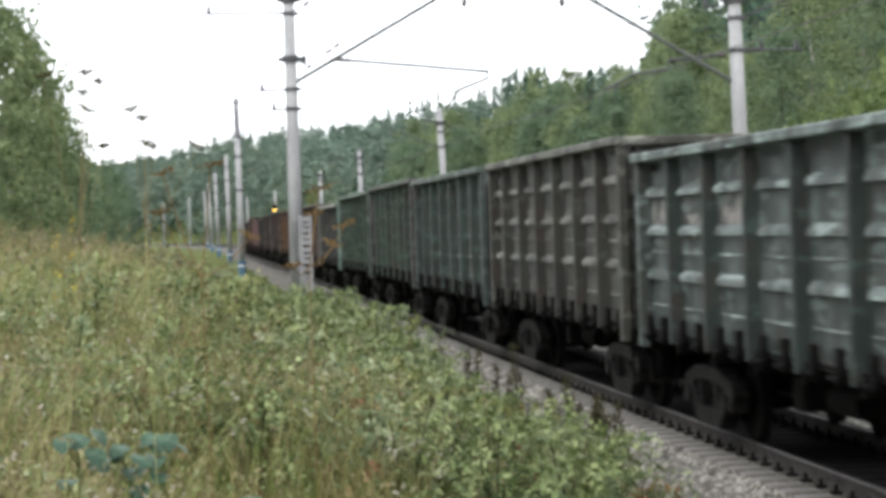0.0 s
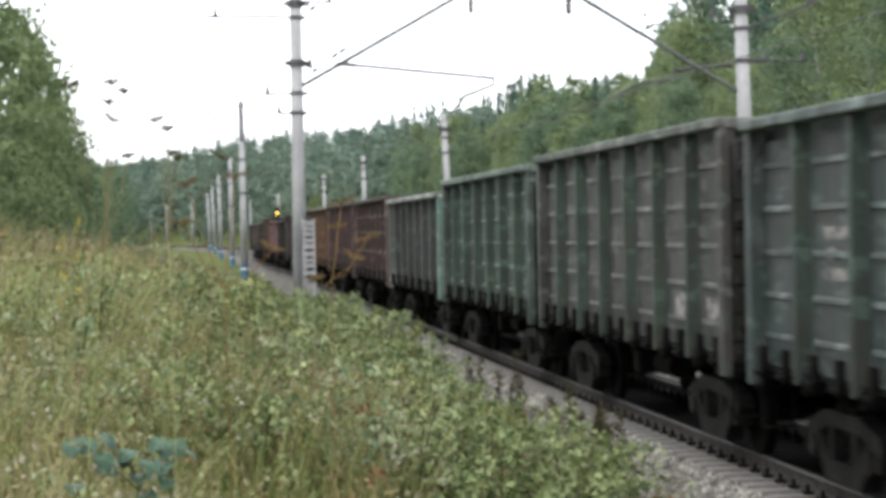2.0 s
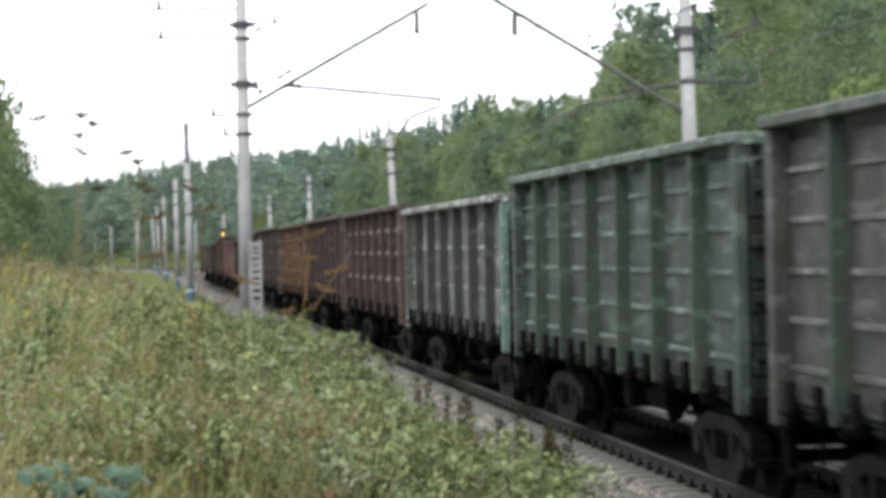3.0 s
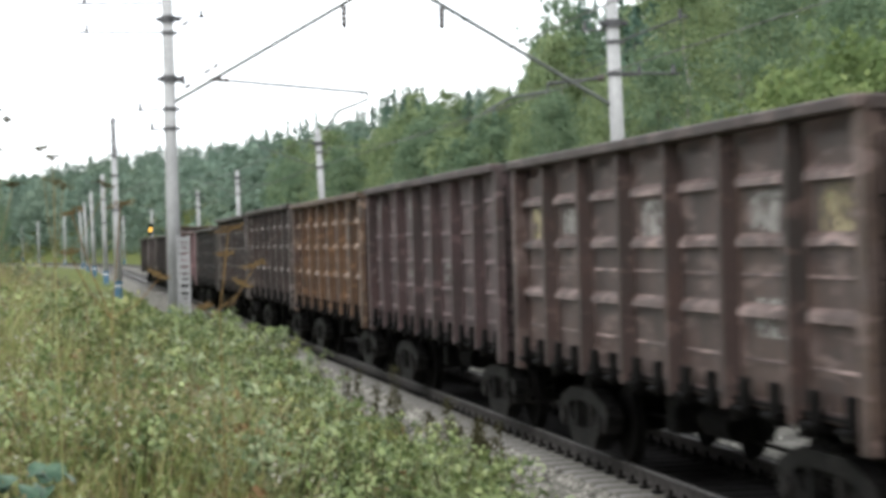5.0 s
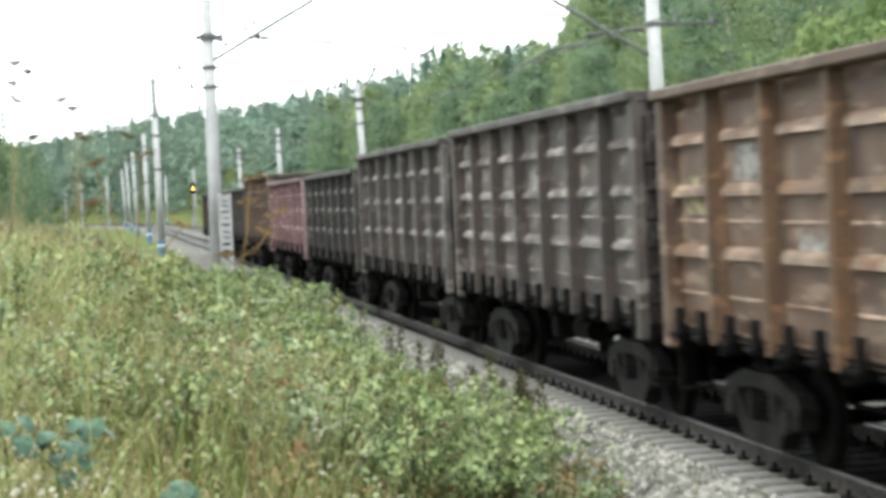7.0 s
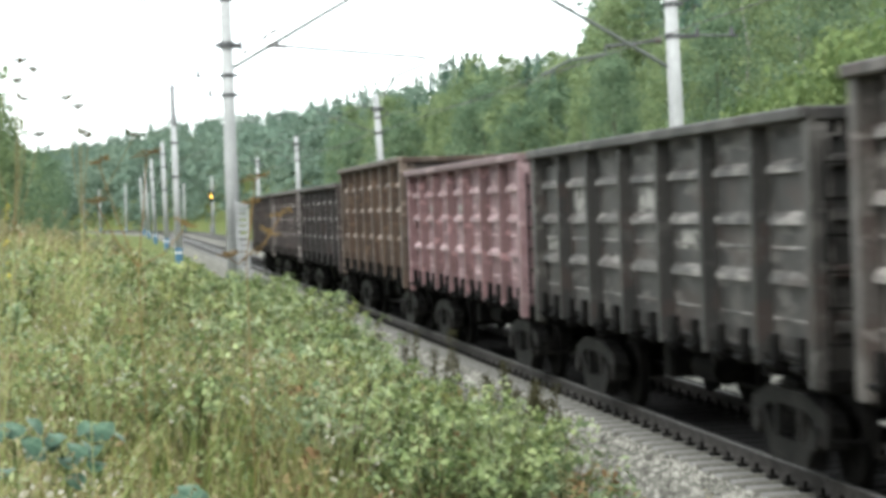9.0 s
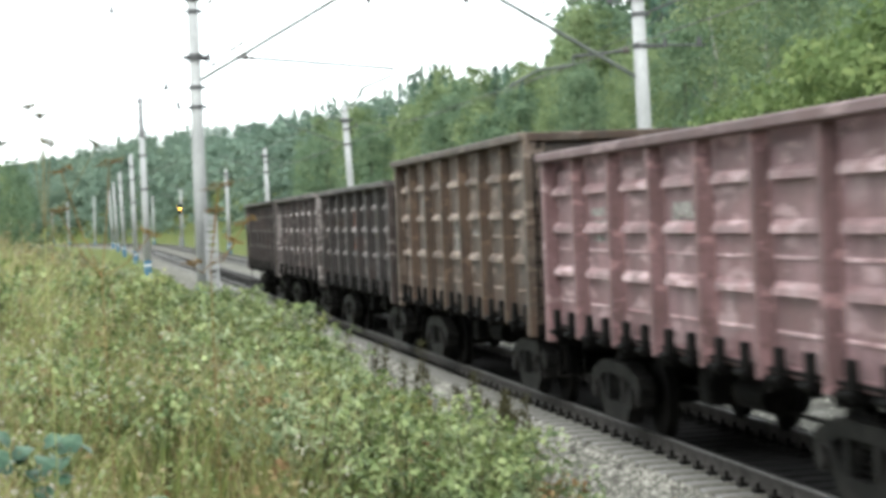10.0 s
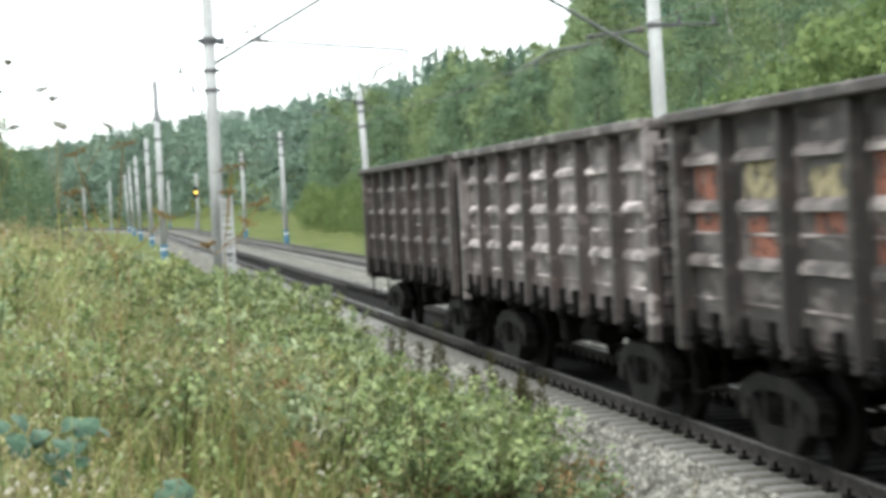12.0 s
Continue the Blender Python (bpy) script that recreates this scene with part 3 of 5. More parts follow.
def build_wagon(height, style):
    """A four-axle open wagon, the origin on the rails under its middle."""
    w = new("gondola_wagon")
    hl = LENGTH / 2
    build_side(w, height, style)
    post = None
    for s in (-1, 1):
        for i in range(1, 7):
            y = -hl + BAY * i
            if post is None:
                bm = bmesh.new()
                prism(bm, [(-0.080, -HALF + 0.188), (-0.062, -HALF + 0.03), (0.062, -HALF + 0.03), (0.080, -HALF + 0.188)], "z", 1.14, height - 0.08)
                for v in bm.verts:
                    v.co = Vector((v.co.y, v.co.x, v.co.z))
                    if v.co.z < 1.2 and v.co.x > -HALF + 0.06:
                        v.co.z = 1.26
                bmesh.ops.recalc_face_normals(bm, faces=bm.faces[:])
                post = part("side_post", bm, BLACK_IRON, w)
                post.location = (0, y, 0)
            else:
                twin(post, w, (0, y, 0), 0 if s < 0 else 180)
    for s in (-1, 1):
        for q in (-1, 1):
            bm = bmesh.new()
            box(bm, *sorted((s * (HALF - 0.02), s * (HALF - 0.20))), *sorted((q * hl, q * (hl - 0.22))), 1.02, height - 0.06, 0.015)
            part("corner_post", bm, BLACK_IRON, w)
        bm = bmesh.new()
        box(bm, *sorted((s * (HALF + 0.05), s * (HALF - 0.22))), -hl, hl, height - 0.12, height, 0.02)
        part("top_rail", bm, BLACK_IRON, w, "dusty top rail")
        bm = bmesh.new()
        box(bm, *sorted((s * (HALF - 0.14), s * (HALF - 0.23))), -hl + 0.1, hl - 0.1, SIDE_Z0 - 0.09, SIDE_Z0, 0.01)
        part("side_sill", bm, BLACK_IRON, w)
    hatch = None
    for s in (-1, 1):
        for i in range(7):
            y = -hl + BAY * (i + 0.5)
            if hatch is None:
                bm = bmesh.new()
                for q in (-0.42, 0.42):
                    box(bm, -HALF + 0.04, -HALF + 0.11, q - 0.09, q + 0.09, 1.10, 1.46, 0.015)
                    tube(bm, (-HALF + 0.02, q - 0.14, 1.17), (-HALF + 0.02, q + 0.14, 1.17), 0.035, seg=8)
                    box(bm, -HALF + 0.10, -0.4, q - 0.05, q + 0.05, 1.10, 1.20)
                box(bm, -HALF + 0.15, -0.25, -0.7, 0.7, 1.18, 1.24)
                hatch = part("discharge_hatch", bm, BLACK_IRON, w, "near-black floor hatch with latches")
                hatch.location = (0, y, 0)
            else:
                twin(hatch, w, (0, y, 0), 0 if s < 0 else 180)
    for q in (-1, 1):
        bm = bmesh.new()
        ya, yb = sorted((q * (hl - 0.08), q * (hl - 0.12)))
        box(bm, -HALF + 0.08, HALF - 0.08, ya, yb, 1.1, height - 0.08)
        wall = part("end_wall", bm, BLACK_IRON, w)
        for f in (0.18, 0.40, 0.62, 0.83):
            z = 1.15 + f * (height - 1.25)
            bm = bmesh.new()
            box(bm, -HALF + 0.10, HALF - 0.10, *sorted((q * (hl - 0.01), q * (hl - 0.078))), z - 0.06, z + 0.06, 0.02)
            part("end_rib", bm, BLACK_IRON, wall)
        for x in (-0.5, 0.5):
            bm = bmesh.new()
            box(bm, x - 0.07, x + 0.07, *sorted((q * (hl + 0.0), q * (hl - 0.078))), 1.1, height - 0.15, 0.02)
            part("end_stiffener", bm, BLACK_IRON, wall)
        bm = bmesh.new()
        box(bm, -HALF + 0.07, HALF - 0.07, *sorted((q * (hl + 0.03), q * (hl - 0.14))), height - 0.135, height - 0.005, 0.02)
        part("end_top_rail", bm, BLACK_IRON, w)
        bm = bmesh.new()
        for x in (-HALF + 0.14, -HALF + 0.5):
            tube(bm, (x, q * (hl + 0.05), 1.0), (x, q * (hl + 0.05), height - 0.3), 0.014, seg=6)
        for k in range(7):
            tube(bm, (-HALF + 0.14, q * (hl + 0.05), 1.1 + k * 0.32), (-HALF + 0.5, q * (hl + 0.05), 1.1 + k * 0.32), 0.014, seg=6)
        part("ladder", bm, BLACK_IRON, w, "rusty end ladder")
        bm = bmesh.new()
        tube(bm, (0, q * hl * 0.9, 1.05), (0, q * (hl + 0.30), 1.05), 0.11, seg=10)
        box(bm, -0.19, 0.19, *sorted((q * (hl + 0.24), q * (PITCH / 2 - 0.02))), 0.86, 1.24, 0.05)
        tube(bm, (0.35, q * (hl - 0.1), 0.95), (0.25, q * (PITCH / 2 - 0.01), 0.62), 0.03, seg=6)
        part("coupler", bm, BLACK_IRON, w)
        bm = bmesh.new()
        box(bm, -1.45, 1.45, *sorted((q * (hl - 0.02), q * (hl - 0.28))), 0.98, 1.16, 0.02)
        for s in (-1, 1):
            x = s * 1.40
            tube(bm, (x, q * (hl - 0.1), 1.0), (x, q * (hl - 0.1), 0.55), 0.02, seg=6)
            tube(bm, (x - s * 0.35, q * (hl - 0.1), 1.0), (x - s * 0.35, q * (hl - 0.1), 0.55), 0.02, seg=6)
            tube(bm, (x, q * (hl - 0.1), 0.55), (x - s * 0.35, q * (hl - 0.1), 0.55), 0.02, seg=6)
        part("end_beam", bm, BLACK_IRON, w, "end beam with hanging footstep")
    bm = bmesh.new()
    box(bm, -0.28, 0.28, -hl + 0.1, hl - 0.1, 0.86, 1.18)
    for k in range(8):
        y = -hl + BAY * k * 0.999
        box(bm, -HALF + 0.12, HALF - 0.12, y - 0.07 + 0.05, y + 0.07, 1.02, 1.2)
    box(bm, -HALF + 0.1, HALF - 0.1, -hl + 0.1, hl - 0.1, 1.225, 1.26)
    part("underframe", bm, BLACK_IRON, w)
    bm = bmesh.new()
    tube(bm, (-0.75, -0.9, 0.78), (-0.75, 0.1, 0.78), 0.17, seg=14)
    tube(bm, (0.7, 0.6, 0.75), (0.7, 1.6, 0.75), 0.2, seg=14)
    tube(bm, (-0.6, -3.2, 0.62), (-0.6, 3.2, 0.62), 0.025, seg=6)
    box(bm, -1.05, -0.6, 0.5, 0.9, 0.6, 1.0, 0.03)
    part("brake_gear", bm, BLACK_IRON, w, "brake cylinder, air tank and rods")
    for q in (-1, 1):
        build_bogie(w, q * 4.325)
    return w


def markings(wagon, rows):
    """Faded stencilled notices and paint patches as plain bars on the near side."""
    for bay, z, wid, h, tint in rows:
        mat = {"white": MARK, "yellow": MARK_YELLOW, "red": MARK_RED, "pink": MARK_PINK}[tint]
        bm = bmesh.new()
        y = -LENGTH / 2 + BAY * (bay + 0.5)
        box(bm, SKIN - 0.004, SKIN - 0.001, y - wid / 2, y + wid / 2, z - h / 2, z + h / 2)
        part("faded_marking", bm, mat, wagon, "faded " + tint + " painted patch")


MARK = ragged(material("faded_stencil", [(0.13, 0.125, 0.115), (0.28, 0.27, 0.25)], 6, 0.8, fine=20))
MARK_YELLOW = ragged(material("faded_yellow_stencil", [(0.17, 0.145, 0.08), (0.28, 0.245, 0.15)], 6, 0.8, fine=20))
MARK_RED = ragged(material("faded_red_patch", [(0.12, 0.04, 0.024), (0.2, 0.08, 0.052)], 4, 0.8, fine=20), 3.2, 0.45)
MARK_PINK = ragged(material("faded_pink_patch", [(0.2, 0.125, 0.115), (0.3, 0.21, 0.195)], 4, 0.8, fine=20), 2.2, 0.40)

DIRT = (0.024, 0.021, 0.018)
# height, side style, colour words, paint, worn paint, dirt, wear
TRAIN = []


def order(height, style, words, paint, worn, dirt, wear):
    TRAIN.append((height, style, words, paint, worn, dirt, wear))


order(3.52, "bar", "dark brown-grey", (0.033, 0.025, 0.023), (0.075, 0.06, 0.056), DIRT, 0.45)
order(3.48, "bar", "scuffed grey-brown", (0.062, 0.049, 0.047), (0.20, 0.175, 0.168), DIRT, 0.68)
order(3.51, "bar", "sooty black-brown", (0.024, 0.019, 0.018), (0.095, 0.080, 0.075), DIRT, 0.45)
order(3.86, "bar", "weathered brown", (0.070, 0.043, 0.027), (0.115, 0.088, 0.070), DIRT, 0.5)
order(3.52, "bar", "faded pink", (0.182, 0.103, 0.107), (0.21, 0.15, 0.153), (0.085, 0.05, 0.05), 0.45)
order(3.49, "bar", "sooty black", (0.019, 0.0175, 0.016), (0.062, 0.057, 0.052), DIRT, 0.5)
order(3.80, "bar", "dark grey-brown", (0.040, 0.033, 0.030), (0.095, 0.085, 0.078), DIRT, 0.5)
order(3.84, "bar", "dark brown", (0.042, 0.031, 0.027), (0.10, 0.085, 0.076), DIRT, 0.55)
order(3.81, "bar", "rusty orange-brown", (0.108, 0.058, 0.028), (0.12, 0.083, 0.058), DIRT, 0.5)
order(3.82, "line", "dull maroon", (0.052, 0.030, 0.030), (0.070, 0.048, 0.047), DIRT, 0.4)
order(3.81, "bar", "dusty brown", (0.048, 0.029, 0.025), (0.088, 0.062, 0.055), DIRT, 0.45)
order(3.65, "plain", "pale grey-green", (0.088, 0.104, 0.094), (0.150, 0.158, 0.146), (0.034, 0.033, 0.029), 0.6)
order(3.88, "line", "faded green", (0.032, 0.060, 0.044), (0.064, 0.086, 0.073), DIRT, 0.45)
order(3.96, "line", "grey-green", (0.032, 0.038, 0.033), (0.062, 0.064, 0.058), DIRT, 0.5)
order(3.86, "line", "dark green", (0.024, 0.040, 0.036), (0.052, 0.067, 0.062), DIRT, 0.4)
order(3.85, "bar", "olive-grey", (0.027, 0.030, 0.023), (0.066, 0.068, 0.058), DIRT, 0.5)
order(3.57, "bar", "scuffed dark green", (0.020, 0.034, 0.029), (0.075, 0.096, 0.088), DIRT, 0.65)
order(3.85, "line", "dull green", (0.034, 0.052, 0.040), (0.07, 0.083, 0.07), DIRT, 0.45)
# second colour of repainted side sheets
OTHER = {8: (0.050, 0.030, 0.027), 3: (0.055, 0.042, 0.034), 2: (0.030, 0.026, 0.024), 4: (0.185, 0.118, 0.126), 12: (0.034, 0.042, 0.035), 13: (0.038, 0.038, 0.036), 10: (0.075, 0.050, 0.038)}
# paint of the posts where it differs from the sheets
POSTS = {11: (0.026, 0.031, 0.028), 12: (0.028, 0.050, 0.034), 13: (0.027, 0.045, 0.033), 14: (0.024, 0.040, 0.032)}
PAINTED = ("side_panel", "side_post", "corner_post", "top_rail", "side_sill", "end_wall", "end_rib", "end_stiffener", "end_top_rail", "rib")


def wagon_start(k, t):
    """Where the middle of wagon k (0: the last) is along the line at time t."""
    u = t - 12.0
    return LAST_END - SPEED * u - 0.011 * u * u - PITCH * k - LENGTH / 2


WAGONS = []


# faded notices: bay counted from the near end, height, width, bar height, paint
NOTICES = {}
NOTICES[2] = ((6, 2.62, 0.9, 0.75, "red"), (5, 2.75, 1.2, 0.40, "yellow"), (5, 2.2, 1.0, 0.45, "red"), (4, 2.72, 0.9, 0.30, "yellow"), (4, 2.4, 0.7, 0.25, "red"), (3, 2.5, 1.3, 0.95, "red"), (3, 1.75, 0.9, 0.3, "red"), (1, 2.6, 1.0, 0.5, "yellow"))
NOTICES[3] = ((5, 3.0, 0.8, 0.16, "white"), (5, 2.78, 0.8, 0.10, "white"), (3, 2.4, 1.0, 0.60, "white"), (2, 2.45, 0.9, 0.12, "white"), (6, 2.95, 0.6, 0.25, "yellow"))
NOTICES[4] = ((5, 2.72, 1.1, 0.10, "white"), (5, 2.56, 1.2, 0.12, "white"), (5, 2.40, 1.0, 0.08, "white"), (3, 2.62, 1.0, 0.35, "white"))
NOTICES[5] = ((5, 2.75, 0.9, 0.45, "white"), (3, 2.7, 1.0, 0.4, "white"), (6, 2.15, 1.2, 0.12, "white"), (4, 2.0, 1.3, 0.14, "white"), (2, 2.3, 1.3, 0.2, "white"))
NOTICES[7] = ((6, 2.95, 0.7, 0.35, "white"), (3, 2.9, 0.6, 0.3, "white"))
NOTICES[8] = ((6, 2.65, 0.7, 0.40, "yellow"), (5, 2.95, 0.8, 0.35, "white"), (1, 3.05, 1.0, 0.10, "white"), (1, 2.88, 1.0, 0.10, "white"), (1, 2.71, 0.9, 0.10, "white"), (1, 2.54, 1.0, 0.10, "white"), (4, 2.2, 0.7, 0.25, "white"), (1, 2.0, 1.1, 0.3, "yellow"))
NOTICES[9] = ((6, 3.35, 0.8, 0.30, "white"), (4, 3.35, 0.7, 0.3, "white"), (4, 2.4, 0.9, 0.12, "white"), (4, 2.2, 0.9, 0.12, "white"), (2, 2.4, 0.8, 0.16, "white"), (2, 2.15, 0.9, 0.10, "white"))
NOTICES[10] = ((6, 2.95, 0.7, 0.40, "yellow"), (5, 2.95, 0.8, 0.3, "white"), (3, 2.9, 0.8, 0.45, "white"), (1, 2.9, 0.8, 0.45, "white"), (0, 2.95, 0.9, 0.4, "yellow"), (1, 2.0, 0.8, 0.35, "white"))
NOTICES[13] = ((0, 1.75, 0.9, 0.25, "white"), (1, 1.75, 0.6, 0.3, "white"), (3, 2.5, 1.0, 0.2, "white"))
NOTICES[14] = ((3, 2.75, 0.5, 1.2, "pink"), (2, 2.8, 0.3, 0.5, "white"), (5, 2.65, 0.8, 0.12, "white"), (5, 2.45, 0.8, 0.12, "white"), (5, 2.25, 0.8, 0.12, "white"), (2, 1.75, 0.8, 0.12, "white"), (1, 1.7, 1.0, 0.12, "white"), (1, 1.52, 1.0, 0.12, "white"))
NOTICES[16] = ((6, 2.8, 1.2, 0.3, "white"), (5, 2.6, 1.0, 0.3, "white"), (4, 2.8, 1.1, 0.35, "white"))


def make_train():
    masters = {}
    for k, (height, style, words, paint, worn, dirt, wear) in enumerate(TRAIN):
        key = (round(height * 2, 1), style)
        if key not in masters:
            masters[key] = build_wagon(height, style)
            w = masters[key]
        else:
            w = copy_thing(masters[key], pose(0, 0, 0))
        WAGONS.append(w)
        tagged(w, words + " steel gondola wagon with ribbed sides on two bogies", "gondola wagon", "wagons of the freight train")
    for k, (height, style, words, paint, worn, dirt, wear) in enumerate(TRAIN):
        m = wagon_paint(words.replace(" ", "_") + "_wagon_paint", paint, worn, dirt, wear, OTHER.get(k))
        frame_paint = POSTS.get(k, tuple(0.75 * c for c in paint))
        posts = wagon_paint("wagon_frame_paint", frame_paint, tuple(1.5 * c for c in frame_paint), tuple(0.8 * c for c in dirt), wear * 0.6)
        corner = m if k != 11 else wagon_paint("pale_teal_corner_paint", (0.085, 0.165, 0.135), (0.17, 0.22, 0.195), dirt, 0.4)
        # ribs paler than the sheets: scuffs, plus sky highlights put into the paint
        gain = 1.3 if style == "line" or k == 4 else 1.65
        scuffed = wagon_paint("scuffed_rib_paint", tuple(1.3 * c for c in paint), tuple(gain * c + 0.012 for c in worn), dirt, wear + 0.25)
        # wagons 11 to 17: dust plus a lit highlight put into the rail colour
        pale = 10 < k < 18
        top = wagon_paint("dusty_rail_paint", tuple((1.6 if pale else 0.8) * c for c in frame_paint), tuple((2.0 if pale else 0.75) * c for c in worn), dirt, 0.75 if pale else 0.5)
        # end walls take a darker copy of the side paint, less so on wagon 4
        end_tone = 0.85 if k == 4 else 0.42
        ends = wagon_paint("sooty_end_paint", tuple(end_tone * c for c in paint), tuple(end_tone * c for c in worn), dirt, 0.3)
        for o in WAGONS[k].children_recursive:
            kind = o.name.split(".")[0]
            if kind in PAINTED:
                near_corner = kind == "corner_post" and k == 11 and o.data.vertices[0].co.y < 0
                o.material_slots[0].link = "OBJECT"
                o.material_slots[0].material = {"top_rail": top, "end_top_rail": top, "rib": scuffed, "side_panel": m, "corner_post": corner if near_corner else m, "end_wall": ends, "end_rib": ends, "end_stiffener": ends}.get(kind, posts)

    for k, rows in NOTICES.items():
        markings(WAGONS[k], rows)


make_train()
# ---- overhead line ----
def pole_at(x, y, top=9.6, lean=0.0, ground=None, bands=(), painted=True, r0=0.245, r1=0.17, label=""):
    p = new("catenary_pole")
    z0 = float(ground_z(x, y)) - 0.1 if ground is None else ground
    p.location = (x, y, z0)
    p.rotation_euler = (0, radians(lean), 0)
    h = top - z0
    bm = bmesh.new()
    tube(bm, (0, 0, -0.3), (0, 0, h), r0, r1, seg=20)
    tube(bm, (0, 0, h), (0, 0, h + 0.05), r1 * 0.8, r1 * 0.5, seg=14)
    s = part("shaft", bm, CONCRETE, p)
    for f in s.data.polygons:
        f.use_smooth = len(f.vertices) == 4
    if painted:
        for a, b, m, n in ((0.0, 1.05, BLUE_PAINT, "blue_base_band"), (1.05, 1.17, WHITE_PAINT, "white_base_band"), (1.17, 1.42, BLUE_PAINT, "blue_base_band")):
            bm = bmesh.new()
            ra, rb = (r0 + (r1 - r0) * q / h + 0.006 for q in (a, b))
            tube(bm, (0, 0, a), (0, 0, b), ra, rb, seg=20)
            part(n, bm, m, p)
    for z in bands:
        bm = bmesh.new()
        r = r0 + (r1 - r0) * (z - z0) / h
        big = 1.0 if z in (10.08, 8.17, 8.73) else 0.0
        tube(bm, (0, 0, z - z0 - 0.06 - 0.05 * big), (0, 0, z - z0 + 0.06 + 0.05 * big), r + 0.025 + 0.03 * big, seg=18)
        if big:
            box(bm, -r - 0.20, r + 0.26, -0.06, 0.06, z - z0 - 0.07, z - z0 + 0.07, 0.02)
        box(bm, r, r + 0.14, -0.05, 0.05, z - z0 - 0.05, z - z0 + 0.05)
        part("clamp", bm, DARK_STEEL, p, "dark steel clamp band")
    return tagged(p, label or "grey concrete catenary pole with a blue painted base", "pole", "catenary poles")


def insulator(bm, a, b, r=0.11, n=4):
    a, b = Vector(a), Vector(b)
    tube(bm, a, b, 0.025, seg=8)
    for i in range(n):
        c = a.lerp(b, (i + 0.5) / n)
        d = (b - a) * (0.42 / n)
        tube(bm, c - d, c + d, r, r * 0.45, seg=10)


def dress_pole(p, s, reach, foot, end, hang, strut0, strut1, drop, tip):
    """Cantilever, hanging insulator, registration strut and arm, as offsets from the pole's foot (x across, z over rail)."""
    z0 = p.location.z
    x0 = p.location.x

    def at(q):
        return (q[0] - x0, 0, q[1] - z0)
    bm = bmesh.new()
    tube(bm, at(foot), at(end), 0.06, seg=8)
    part("cantilever", bm, ARM, p, "long inclined steel bracket")
    bm = bmesh.new()
    insulator(bm, at(hang[0]), at(hang[1]))
    part("insulator", bm, GLASS_BROWN, p)
    bm = bmesh.new()
    tube(bm, at(strut0), at(strut1), 0.045, seg=8)
    part("registration_strut", bm, DARK_STEEL, p)
    bm = bmesh.new()
    a = Vector(strut0).lerp(Vector(strut1), 0.02)
    b = Vector(strut0).lerp(Vector(strut1), 0.13)
    insulator(bm, at(a), at(b), 0.10, 3)
    part("insulator", bm, GLASS_BROWN, p)
    bm = bmesh.new()
    sweep(bm, [at(q) for q in (strut1, (strut1[0] - s * 0.02, strut1[1] - 0.22), drop, tip)], 0.045, 8)
    part("registration_arm", bm, ARM, p)


def side_arms(p, rows):
    z0 = p.location.z
    for z, reach, slope in rows:
        bm = bmesh.new()
        tube(bm, (0, 0, z - z0), (reach, 0, z - z0 + slope), 0.032, seg=6)
        tube(bm, (reach * 0.9, 0, z - z0 + slope * 0.9), (reach * 0.9, 0, z - z0 + slope * 0.9 + 0.26), 0.07, 0.04, seg=6)
        part("cross_arm", bm, DARK_STEEL, p, "thin steel cross arm with an insulator pin")


LEFT_POLES = [(3.47, 69, 11.15), (3.32, 134, 8.6), (3.85, 198, 9.6), (3.75, 262, 9.7), (3.7, 325, 9.9), (3.6, 388, 9.9), (0.5, 455, 10), (-5.5, 520, 9.8), (-10.5, 590, 9.6), (-20.5, 660, 9.6)]
RIGHT_POLES = [(15.5, 58.4, 10.4), (15.5, 126.8, 9.6), (15.4, 188.5, 9.4), (15.5, 247, 9.2), (15.4, 310, 9.4), (15.3, 372, 9.4), (12.2, 435, 9.4)]


